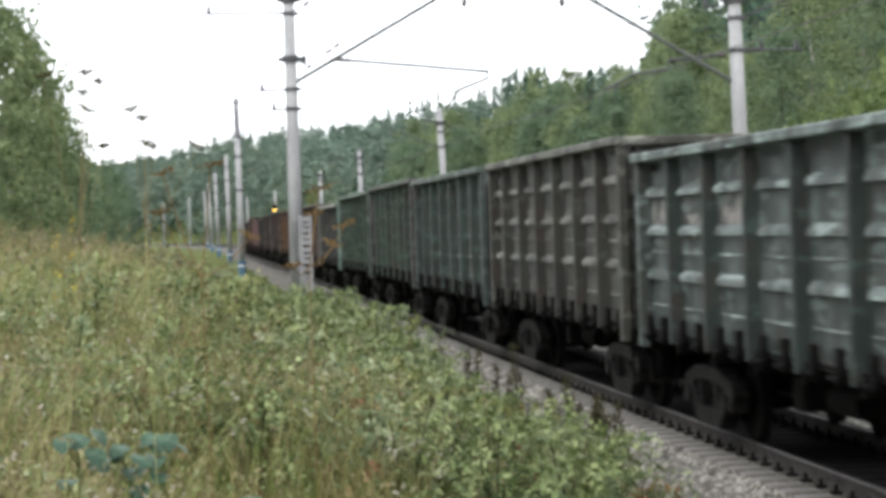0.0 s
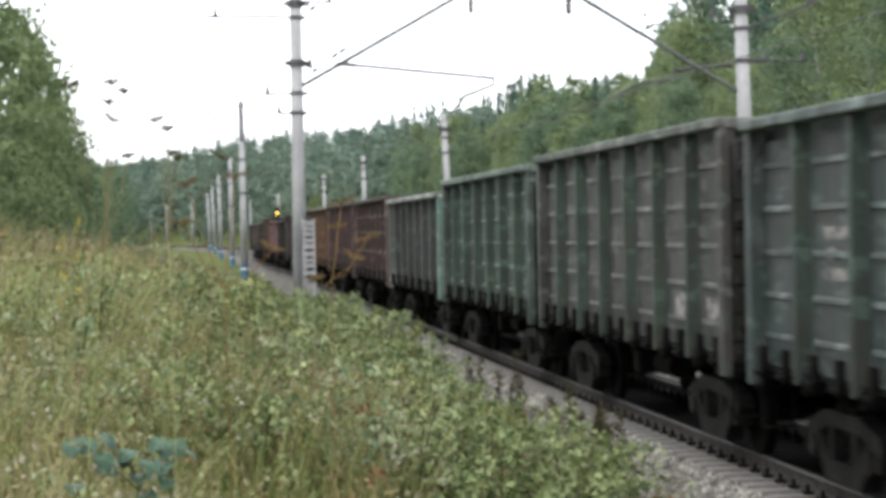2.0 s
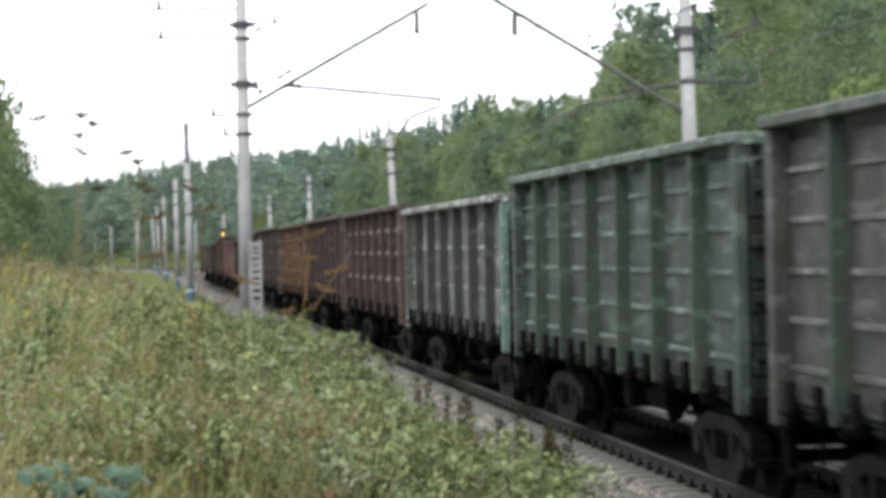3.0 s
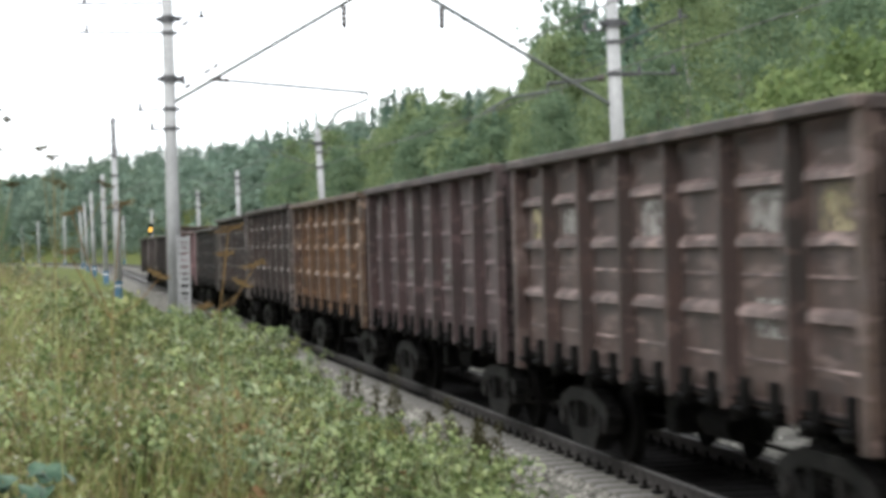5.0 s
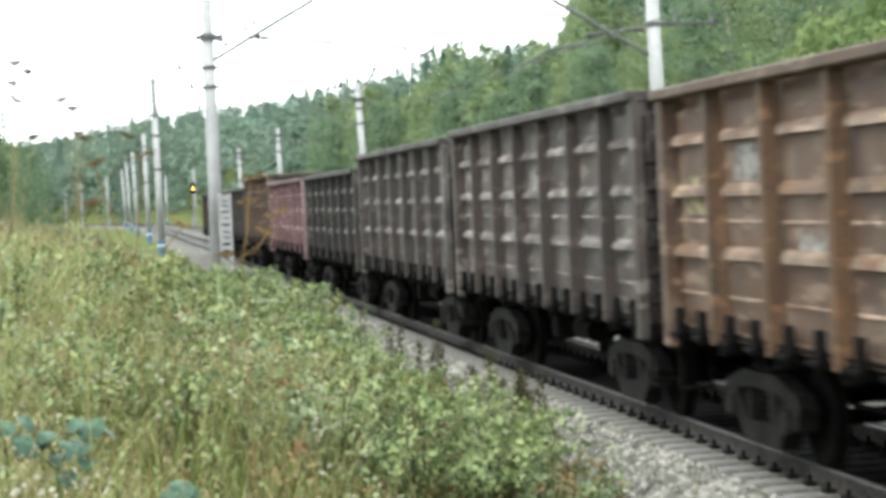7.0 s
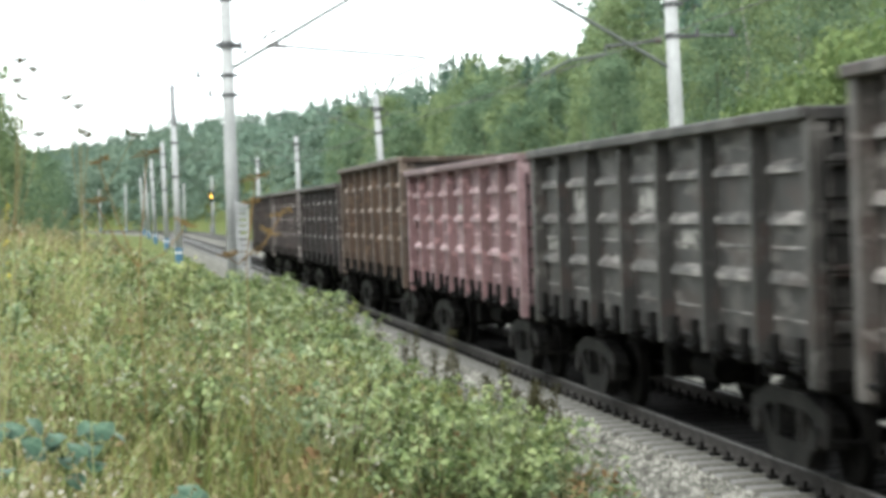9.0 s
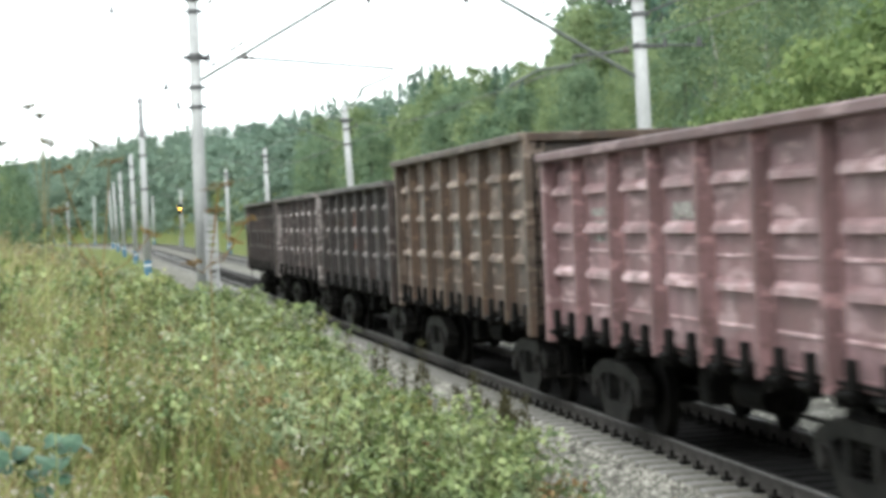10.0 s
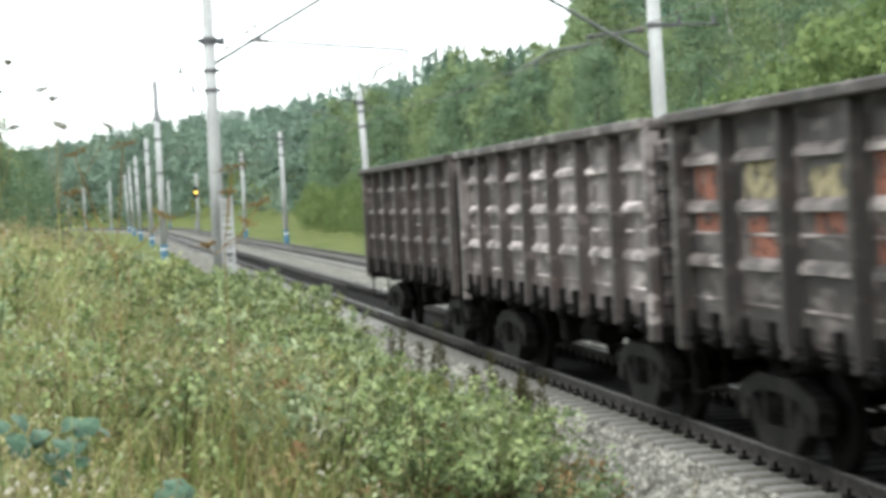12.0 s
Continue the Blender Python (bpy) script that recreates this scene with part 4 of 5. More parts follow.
def make_line():
    for i, (x, y, top) in enumerate(LEFT_POLES):
        bands = ((10.08, 9.63, 8.17, 7.20, 6.57) if i == 0 else (8.5, 7.3, 5.2))
        p = pole_at(x, y, top, (0.0, -0.3, -0.6, -1.2, -1.8, -2.2, 0.4, -0.5, -0.8, 0)[i], bands=bands if y < 300 else (7.3,), ground=-0.62 if y < 400 else None)
        if i == 0:
            dress_pole(p, 1, 6, (3.6, 7.42), (9.55, 10.75), ((9.17, 10.45), (9.15, 9.75)), (4.75, 8.15), (9.87, 7.63), (8.9, 7.05), (8.45, 6.45))
            for bx, bz in ((4.06, 7.93), (4.70, 8.40), (4.97, 8.57), (4.03, 9.94)):
                bm = bmesh.new()
                insulator(bm, (bx - 0.10 - p.location.x, 0, bz - 0.07 - p.location.z), (bx + 0.10 - p.location.x, 0, bz + 0.07 - p.location.z), 0.075, 3)
                part("insulator", bm, GLASS_BROWN, p)
            for z, x1, z1 in ((7.75, 5.05, 8.62), (8.17, 4.1, 7.92), (9.63, 4.1, 9.97)):
                bm = bmesh.new()
                tube(bm, (0, 0, z - p.location.z), (x1 - p.location.x, 0, z1 - p.location.z), 0.012, seg=5)
                part("tie_wire", bm, DARK_STEEL, p)
            side_arms(p, ((9.66, -2.85, 0.02), (10.15, 1.2, -0.02), (10.6, -2.9, 0.0), (7.20, -1.05, -0.02), (6.57, -0.65, -0.02), (8.17, 0.5, -0.12)))
        if i == 1:
            bm = bmesh.new()
            z0 = p.location.z
            tube(bm, (0, 0, 8.6 - z0), (0, 0, 10.6 - z0), 0.19, 0.14, seg=10)
            tube(bm, (0, 0, 10.6 - z0), (0, 0, 11.0 - z0), 0.26, 0.08, seg=10)
            part("mast_extension", bm, GALV, p, "dark steel extension on the pole top")
            side_arms(p, ((10.2, -2.2, 0.05), (9.4, -1.3, 0.05)))
        if i > 1 and y < 400:
            bm = bmesh.new()
            z0 = p.location.z
            tube(bm, (0.1, 0, 7.3 - z0), (4.2, 0, 8.8 - z0), 0.04, seg=6)
            part("cantilever", bm, ARM, p)
            side_arms(p, ((8.9, -1.6, 0.0), (8.2, -1.0, 0.0)))
    for i, (x, y, top) in enumerate(RIGHT_POLES):
        p = pole_at(x, y, top, (-1.0, -2.2, -0.8, -0.4, -0.8, 0, 0)[i], bands=(8.73, 8.2, 7.3) if y < 300 else (7.3,), ground=-0.7)
        if i == 0:
            dress_pole(p, -1, 6, (15.35, 6.45), (9.9, 9.84), ((10.65, 9.3), (10.63, 8.7)), (15.2, 7.2), (13.55, 7.1), (12.5, 6.75), (11.7, 6.35))
            side_arms(p, ((8.15, 2.2, 0.75), (8.55, -0.9, 0.0), (7.35, 1.9, -0.1), (7.25, 0.8, 0.02)))
        elif y < 400:
            bm = bmesh.new()
            z0 = p.location.z
            tube(bm, (-0.1, 0, 7.3 - z0), (-3.6, 0, 8.8 - z0), 0.04, seg=6)
            part("cantilever", bm, ARM, p)
            side_arms(p, ((8.8, -0.8, 0.1), (8.3, 0.7, 0.05)))


def wire(points, r, label, sag=0.0):
    bm = bmesh.new()
    line = [Vector(points[0])]
    for a, b in zip(points, points[1:]):
        a, b = Vector(a), Vector(b)
        n = 8 if sag else 2
        line += [a.lerp(b, i / n) - Vector((0, 0, 4 * sag * (i / n) * (1 - i / n))) for i in range(1, n + 1)]
    sweep(bm, line, r)
    tagged(link("overhead_wire", bm, WIRE), label, "wire", "overhead wires", )


def make_wires():
    ly = [4] + [p[1] for p in LEFT_POLES[:6]]
    wire([(9.15 - 0.0, y, 9.7) if i else (8.6, 4, 9.7) for i, y in enumerate(ly)], 0.013, "thin dark messenger wire above the near track", 0.7)
    wire([(8.45 + (0.0, 0.0, -0.5)[i % 3] * 0.5, y, 6.4) for i, y in enumerate(ly)], 0.013, "thin dark contact wire above the near track")
    ry = [4] + [p[1] for p in RIGHT_POLES[:6]]
    wire([(10.63 + 0.6, y, 8.95) for y in ry], 0.013, "thin dark messenger wire above the far track", 0.7)
    wire([(11.7, y, 6.3) for y in ry], 0.013, "thin dark contact wire above the far track")
    wire([(3.47 - 0.9, 69, 7.7), (3.32 - 2.1, 134, 10.3), (3.85 - 1.5, 198, 9.1), (2.2, 262, 9.1), (2.1, 325, 9.1)], 0.009, "thin feeder wire strung along the poles", 0.6)
    wire([(17.6, 58.4, 8.9), (16.1, 126.8, 8.5), (16.0, 188.5, 8.4), (16.1, 247, 8.4), (16.0, 310, 8.4)], 0.012, "thin feeder wire strung along the far poles", 1.0)


make_line()
make_wires()


def make_signal():
    s = new("railway_signal")
    x, y = 14.75, 364.0
    s.location = (x, y, -0.7)
    bm = bmesh.new()
    tube(bm, (0, 0, 0), (0, 0, 6.9), 0.09, seg=10)
    part("mast", bm, GALV, s)
    bm = bmesh.new()
    box(bm, -0.32, 0.32, -0.10, 0.06, 5.75, 7.6, 0.08)
    part("signal_head", bm, BLACK_IRON, s, "black signal head")
    for i, z in enumerate((7.2, 6.65, 6.15)):
        bm = bmesh.new()
        tube(bm, (0, -0.16, z), (0, -0.10, z), 0.17 if i == 1 else 0.11, seg=14)
        lamp = BLACK_IRON
        if i == 1:
            lamp = bpy.data.materials.new("lit_amber_lens")
            lamp.use_nodes = True
            b = lamp.node_tree.nodes["Principled BSDF"]
            b.inputs["Base Color"].default_value = (0.8, 0.4, 0.05, 1)
            b.inputs["Emission Color"].default_value = (1.0, 0.55, 0.08, 1)
            b.inputs["Emission Strength"].default_value = 6.0
        part("lens", bm, lamp, s, "glowing amber lens" if i == 1 else "unlit lens")
    bm = bmesh.new()
    box(bm, -0.35, 0.35, -0.25, 0.25, 0.0, 1.9, 0.04)
    part("relay_cabinet", bm, GALV, s, "grey equipment cabinet at the mast foot")
    tagged(s, "colour-light railway signal showing amber on a grey mast", "signal")


def make_marker():
    m = new("lattice_post")
    m.location = (3.72, 68.2, -0.2)
    for x in (-0.17, 0.17):
        bm = bmesh.new()
        box(bm, x - 0.035, x + 0.035, -0.1, 0.1, 0, 3.35, 0.01)
        part("upright", bm, CONCRETE, m)
    rng = random.Random(4)
    z = 0.15
    while z < 3.3:
        h = rng.uniform(0.08, 0.16)
        bm = bmesh.new()
        box(bm, -0.2, 0.2, -0.125, -0.1, z, z + h, 0.008)
        part("slat", bm, CONCRETE, m)
        z += h + rng.uniform(0.04, 0.10)
    tagged(m, "slatted pale concrete post standing beside the pole", "post")


make_signal()
make_marker()
# ---- trees ----
def trunk_mesh(height, r, rng, limbs, crown_lo, name_mat):
    bm = bmesh.new()
    prev, pr = Vector((0, 0, -0.4)), r * 1.25
    joints = []
    for i in range(1, 7):
        q = i / 6
        c = Vector((rng.uniform(-0.15, 0.15) * q * 2, rng.uniform(-0.15, 0.15) * q * 2, height * 0.93 * q))
        cr = r * (1 - 0.88 * q)
        tube(bm, prev, c, pr, cr, seg=8, caps=False)
        joints.append((prev, c, cr))
        prev, pr = c, cr
    for i in range(limbs):
        q = crown_lo + (0.9 - crown_lo) * i / limbs
        z = height * 0.93 * q
        a = rng.uniform(0, 6.28)
        ln = height * 0.20 * (1.15 - q)
        tube(bm, (0, 0, z), (math.cos(a) * ln, math.sin(a) * ln, z + ln * 0.8), r * 0.35 * (1.1 - q), r * 0.07, seg=5, caps=False)
    return bm


def broad_crown(height, width, lo, clumps, per, size, seed):
    """Leaf positions of an uneven broadleaf crown: clumps round the ends of limbs, with gaps between them."""
    rng = np.random.default_rng(seed)
    t = rng.uniform(0, 1, clumps) ** 0.9
    z = height * (lo + (1.0 - lo) * t)
    prof = np.sin(np.pi * np.clip(0.12 + 0.80 * t, 0, 1)) ** 0.75
    a = rng.uniform(0, 2 * np.pi, clumps)
    lob = 1 + 0.28 * np.sin(2 * a + seed) + 0.18 * np.sin(5 * a + 2 * seed + 6 * t)
    rad = width * prof * lob * rng.uniform(0.25, 1.0, clumps) ** 0.6
    c = np.stack([np.cos(a) * rad, np.sin(a) * rad, z], 1)
    cs = width * rng.uniform(0.16, 0.34, (clumps, 1, 1))
    pts = c[:, None] + rng.normal(size=(clumps, per, 3)) * cs * np.array([0.62, 0.62, 0.42])
    out = unit(pts - c[:, None]) * 0.75 + unit(c * np.array([1, 1, 0]))[:, None] * 0.45 + np.array([0, 0, 0.55])
    return leaves(pts.reshape(-1, 3), size, rng, 0.5, 0.45, 0.65, out.reshape(-1, 3))


def spruce_crown(height, width, per, size, seed):
    rng = np.random.default_rng(seed)
    out = []
    tiers = int(height * 1.5)
    for i in range(tiers):
        q = (i + rng.uniform(0, 0.6)) / tiers
        z = height * (0.08 + 0.92 * q)
        ln = width * (1 - q) ** 0.85 + 0.12
        for a in rng.uniform(0, 6.28, max(5, int(9 * (1 - q)) + 3)):
            l = ln * rng.uniform(0.65, 1.15)
            dz = rng.uniform(-0.45, 0.45)
            u = rng.uniform(0, 1, per) ** 0.7
            p = np.stack([np.cos(a) * l * u, np.sin(a) * l * u, z + dz - 0.32 * l * u + 0.12 * l * u ** 3], 1)
            out.append(p + rng.normal(size=p.shape) * 0.10 * np.array([1, 1, 0.6]))
    return leaves(np.concatenate(out), size, rng, 0.8, 0.25, 0.45)


TREE_KINDS = {}


def tree_master(kind, seed):
    rng = random.Random(seed)
    key = (kind, seed)
    tree = new({"birch": "birch_tree", "alder": "alder_tree", "willow": "willow_bush", "spruce": "spruce_tree"}[kind])
    if kind == "spruce":
        part("trunk", trunk_mesh(15, 0.2, rng, 0, 0.2, BARK), BARK, tree)
        polys("crown", spruce_crown(15.5, 2.6, 7, 0.5, seed), 4, NEEDLES, parent=tree)
        words = "tall dark green spruce tree with drooping branches"
    elif seed > 3:
        bark, leaf = (BIRCH_BARK, LEAF_BIRCH) if kind == "birch" else (BARK, LEAF_ALDER)
        part("trunk", trunk_mesh(19, 0.24, rng, 12, 0.25, bark), bark, tree)
        polys("crown", broad_crown(20, 4.0, 0.04, 250, 34, 0.32, seed), 4, leaf, parent=tree)
        words = "tall yellow-green birch at the wood's edge" if kind == "birch" else "tall leafy dark green alder at the wood's edge"
    elif kind == "birch":
        part("trunk", trunk_mesh(14, 0.16, rng, 9, 0.3, BIRCH_BARK), BIRCH_BARK, tree)
        polys("crown", broad_crown(15, 2.9, 0.06, 130, 32, 0.38, seed), 4, LEAF_BIRCH, parent=tree)
        words = "yellow-green birch tree in late summer leaf"
    elif kind == "alder":
        part("trunk", trunk_mesh(12, 0.17, rng, 9, 0.25, BARK), BARK, tree)
        polys("crown", broad_crown(13, 3.2, 0.04, 130, 32, 0.38, seed), 4, LEAF_ALDER, parent=tree)
        words = "dense dark green alder tree"
    else:
        part("trunk", trunk_mesh(3.2, 0.08, rng, 7, 0.1, BARK), BARK, tree)
        polys("crown", broad_crown(4.2, 2.2, 0.02, 80, 44, 0.19, seed), 4, LEAF_WILLOW, parent=tree)
        words = "light green willow bush at the forest edge"
    tagged(tree, words, "bush" if kind == "willow" else "tree", {"willow": "bushes at the forest edge"}.get(kind, kind + " trees beside the line"))
    TREE_KINDS[key] = [tree, False]
    return tree


def plant(kind, seed, x, y, scale, turn, dz=0.0):
    key = (kind, seed)
    if key not in TREE_KINDS:
        tree_master(kind, seed)
    master, used = TREE_KINDS[key]
    m = pose(x, y, float(ground_z(x, y)) - 0.15 + dz, 0, 0, turn)
    if not used:
        TREE_KINDS[key][1] = True
        master.matrix_basis = m
        t = master
    else:
        t = copy_thing(master, m)
    t.scale = (scale, scale, scale * 1.0)
    return t


# the wood's outline, fitted to the camera's view: bearing from the line's axis (x over y) and how steeply the treetops
# rise there
SKYLINE = ((-0.12, 0.032), (-0.03, 0.035), (0.0, 0.041), (0.055, 0.049), (0.092, 0.053), (0.118, 0.059), (0.145, 0.062), (0.152, 0.069), (0.166, 0.075), (0.187, 0.072), (0.219, 0.077), (0.225, 0.094), (0.233, 0.110), (0.26, 0.125), (0.40, 0.18))


def skyline_height(x, y):
    """Height that the tallest trees reach to meet the camera's skyline."""
    return 2.73 + y * float(np.interp(x / y, [c[0] for c in SKYLINE], [c[1] for c in SKYLINE]))


def make_forest():
    rng = random.Random(21)
    tall = {"birch": 15.0, "alder": 13.0, "spruce": 15.5}
    # the wood on the slope beyond the second track: rows deeper and deeper
    rows = ((30.5, 0.74, ("birch", "alder", "birch", "alder"), 4.6), (35.5, 0.86, ("alder", "birch", "birch", "spruce"), 5.4), (41.5, 0.94, ("alder", "birch", "spruce", "birch"), 6.6), (49, 0.97, ("spruce", "birch", "spruce", "alder"), 7.0))
    for row, (x0, share, kinds, step) in enumerate(rows):
        y = 78.0 + row * 10
        while y < 340:
            k = rng.choice(kinds)
            x = x0 + rng.uniform(-2.2, 2.2) + 0.010 * max(0, y - 120)
            # trees are sized to reach the skyline in the camera's view
            room = skyline_height(x, y) - float(ground_z(x, y))
            seed = rng.randint(4, 5) if y < 142 and k != "spruce" else rng.randint(1, 3)
            full = 20.0 if seed > 3 else tall[k]
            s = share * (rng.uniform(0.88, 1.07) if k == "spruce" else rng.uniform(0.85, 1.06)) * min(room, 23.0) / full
            plant(k, seed, x, y, s, rng.uniform(0, 360))
            y += step * rng.uniform(0.6, 1.4) * (1 + 0.0045 * y)
    # bushes along the foot of the slope
    y = 70.0
    while y < 300:
        plant("willow", rng.randint(1, 2), 25.5 + rng.uniform(-1.5, 2.5), y, rng.uniform(0.7, 1.25), rng.uniform(0, 360))
        y += rng.uniform(3.5, 8)
    for x, y, s in ((26.5, 66.5, 1.9), (28.5, 70, 2.1), (26.0, 73, 1.7), (29.0, 76, 2.0), (26.5, 79.5, 1.6), (29.5, 83, 1.8), (27.0, 88, 1.5), (29.0, 94, 1.5), (27.5, 101, 1.4), (29, 110, 1.4)):
        plant("willow", rng.randint(1, 2), x, y, s, rng.uniform(0, 360))
    # trees on the camera's side of the line
    y = 98.0
    while y < 340:
        x = -8.9 + rng.uniform(-1.2, 0.6) - 0.012 * max(0, y - 200)
        s = rng.uniform(0.92, 1.08) * (0.90 if y < 132 else 0.80 if y < 165 else 0.66 if y < 240 else 0.8)
        plant(rng.choice(("alder", "birch", "alder")), rng.randint(1, 3), x, y, s, rng.uniform(0, 360))
        plant(rng.choice(("alder", "birch", "spruce")), rng.randint(1, 3), x - 6, y + 3, s * 1.15, rng.uniform(0, 360))
        y += rng.uniform(5, 10) * (1 + 0.003 * y)


def far_woods():
    """The wooded hills far off, one mass of small crowns."""
    rng = np.random.default_rng(8)
    soft = [broad_crown(15, 3.3, 0.03, 46, 12, 0.78, s).reshape(-1, 3) for s in (1, 2, 3)]
    hard = [spruce_crown(16, 2.5, 2, 0.82, s).reshape(-1, 3) for s in (1, 2, 3)]
    out = []
    spots = []
    for i in range(430):
        y = 330 + 480 * rng.uniform(0, 1) ** 1.1
        b = float(bend(y))
        x = b + 30 + rng.uniform(0, 1) ** 1.3 * 85 if rng.uniform(0, 1) < 0.66 else b - 13 - rng.uniform(0, 1) ** 1.2 * 42
        spots.append((x, y))
    for i in range(330):
        y = rng.uniform(520, 760)
        spots.append((float(bend(y)) + rng.uniform(20, 150), y))
    for i in range(120):
        y = rng.uniform(130, 330)
        spots.append((54 + rng.uniform(0, 40), y))
    for x, y in spots:
        conifer = rng.uniform() < 0.55
        src = (hard if conifer else soft)[rng.integers(0, 3)]
        foot = float(ground_z(x, y)) - 0.3
        # far trees too are scaled to fit the camera's skyline
        top = skyline_height(x, y) * (rng.uniform(0.86, 1.05) if conifer else rng.uniform(0.80, 0.98)) if x > -60 else foot + 11
        s = min(max((top - foot) / 16.0, 0.35), 1.25)
        a, w = rng.uniform(0, 6.28), rng.uniform(0.85, 1.15) * max(s, 0.7) * (0.85 if conifer else 1.15)
        r = np.array([[math.cos(a), -math.sin(a), 0], [math.sin(a), math.cos(a), 0], [0, 0, 1]])
        out.append((src @ r.T) * np.array([w, w, s]) + np.array([x, y, foot]))
    ob = polys("far_woods", np.concatenate(out), 4, HAZY_WOODS, "stuff")
    tagged(ob, "mixed spruce and birch woods covering the far hills, haze in the colour", "woods")


make_forest()
far_woods()


# ---- weeds and grass ----
def spots(rng, n, y0, y1, power, x_lo, x_hi):
    y = y0 + (y1 - y0) * rng.uniform(0, 1, n) ** power
    lo, hi = x_lo(y), x_hi(y)
    x = lo + (hi - lo) * rng.uniform(0, 1, n)
    return x, y


def left_edge(y):
    return -0.14 * y - 1.0


def toe(y):
    return 5.15 + 0.25 * np.sin(0.21 * y) + 0.18 * np.sin(0.67 * y + 1)


def patchy(x, y):
    return 0.5 + 0.25 * np.sin(0.55 * x + 0.31 * y) + 0.25 * np.sin(0.23 * x - 0.17 * y + 2.0)


def weed_height(x, y):
    """How high the growth on the bank stands: lower beside the ballast and towards the poles, taller up the bank."""
    h = 0.62 + 0.105 * np.clip(3.0 - x, 0, 9)
    h = h * (0.45 + 0.55 * patchy(1.6 * x, 1.1 * y) + 0.50 * patchy(4.1 * x + 1, 2.7 * y))
    h = h * (1 - 0.62 * ease(y, 40, 64) * ease(x, -2.5, 1.5)) * (1 - 0.15 * ease(y, 40, 70))
    return h * (0.30 + 0.70 * ease(toe(y) - x, 0.0, 1.1)) * (0.75 + 0.25 * ease(y, 8, 18))


def shrub_zone(x, y):
    """1 where the bramble band runs down beside the ballast, 0 in the tall grass up the bank."""
    edge = 1.9 - 0.045 * np.clip(y - 14, 0, 40) + 0.9 * np.sin(0.35 * y + 0.8) + 0.5 * np.sin(0.93 * y)
    return ease(x, edge - 1.0, edge + 0.5)


def canes(rng, x, y, reach, rise, count, groups, size):
    """Bramble shrubs: arching canes with leaves of three leaflets along them. Gives leaflets and cane segments as quads."""
    k = len(x)
    az = rng.uniform(0, 2 * np.pi, (k, count))
    ln = reach[:, None] * rng.uniform(0.35, 1.15, (k, count))
    top = rise[:, None] * rng.uniform(0.55, 1.25, (k, count))
    root = np.stack([x, y, ground_z(x, y) - 0.03], -1)[:, None] + np.stack([np.cos(az), np.sin(az), 0 * az], -1) * 0.12 * reach[:, None, None]

    def at(u):
        out = ln[..., None] * u ** 1.3
        up = top[..., None] * (1.75 * u - 0.85 * u * u)
        return root[:, :, None] + np.stack([np.cos(az)[..., None] * out, np.sin(az)[..., None] * out, up], -1)
    u = rng.uniform(0.22, 1.0, (k, count, groups)) ** 0.8
    mid = at(u)
    mid = mid + rng.normal(size=mid.shape) * np.array([0.05, 0.05, 0.03])
    face = unit(np.stack([np.cos(az)[..., None] * np.ones_like(u) * 0.55, np.sin(az)[..., None] * np.ones_like(u) * 0.55, 0.75 + 0 * u], -1) + rng.normal(size=mid.shape) * 0.38)
    side = unit(np.cross(face, rng.normal(size=mid.shape)))
    fore = np.cross(face, side)
    sz = (size * (1 + 0.018 * y))[:, None, None, None] * rng.uniform(0.7, 1.25, u.shape)[..., None]
    trio = np.stack([mid + fore * sz * 0.55, mid + side * sz * 0.62 - fore * sz * 0.15, mid - side * sz * 0.62 - fore * sz * 0.15], 3)
    facing = np.repeat(face[..., None, :], 3, 3)
    lsize = np.repeat(sz[..., None, :], 3, 3)
    leaf = leaves(trio.reshape(-1, 3), lsize.reshape(-1, 1), rng, 0.35, 0.5, 0.72, facing.reshape(-1, 3) * 1.6)
    q = np.linspace(0, 1, 5)
    line = at(np.broadcast_to(q, (k, count, 5)))
    w = np.stack([-np.sin(az), np.cos(az), 0 * az], -1)[:, :, None] * (0.004 * (1 + 0.03 * y))[:, None, None, None]
    cane = np.stack([line[:, :, :-1] - w, line[:, :, :-1] + w, line[:, :, 1:] + w, line[:, :, 1:] - w], 3)
    return leaf.reshape(k, -1, 4, 3), cane.reshape(-1, 4, 3)


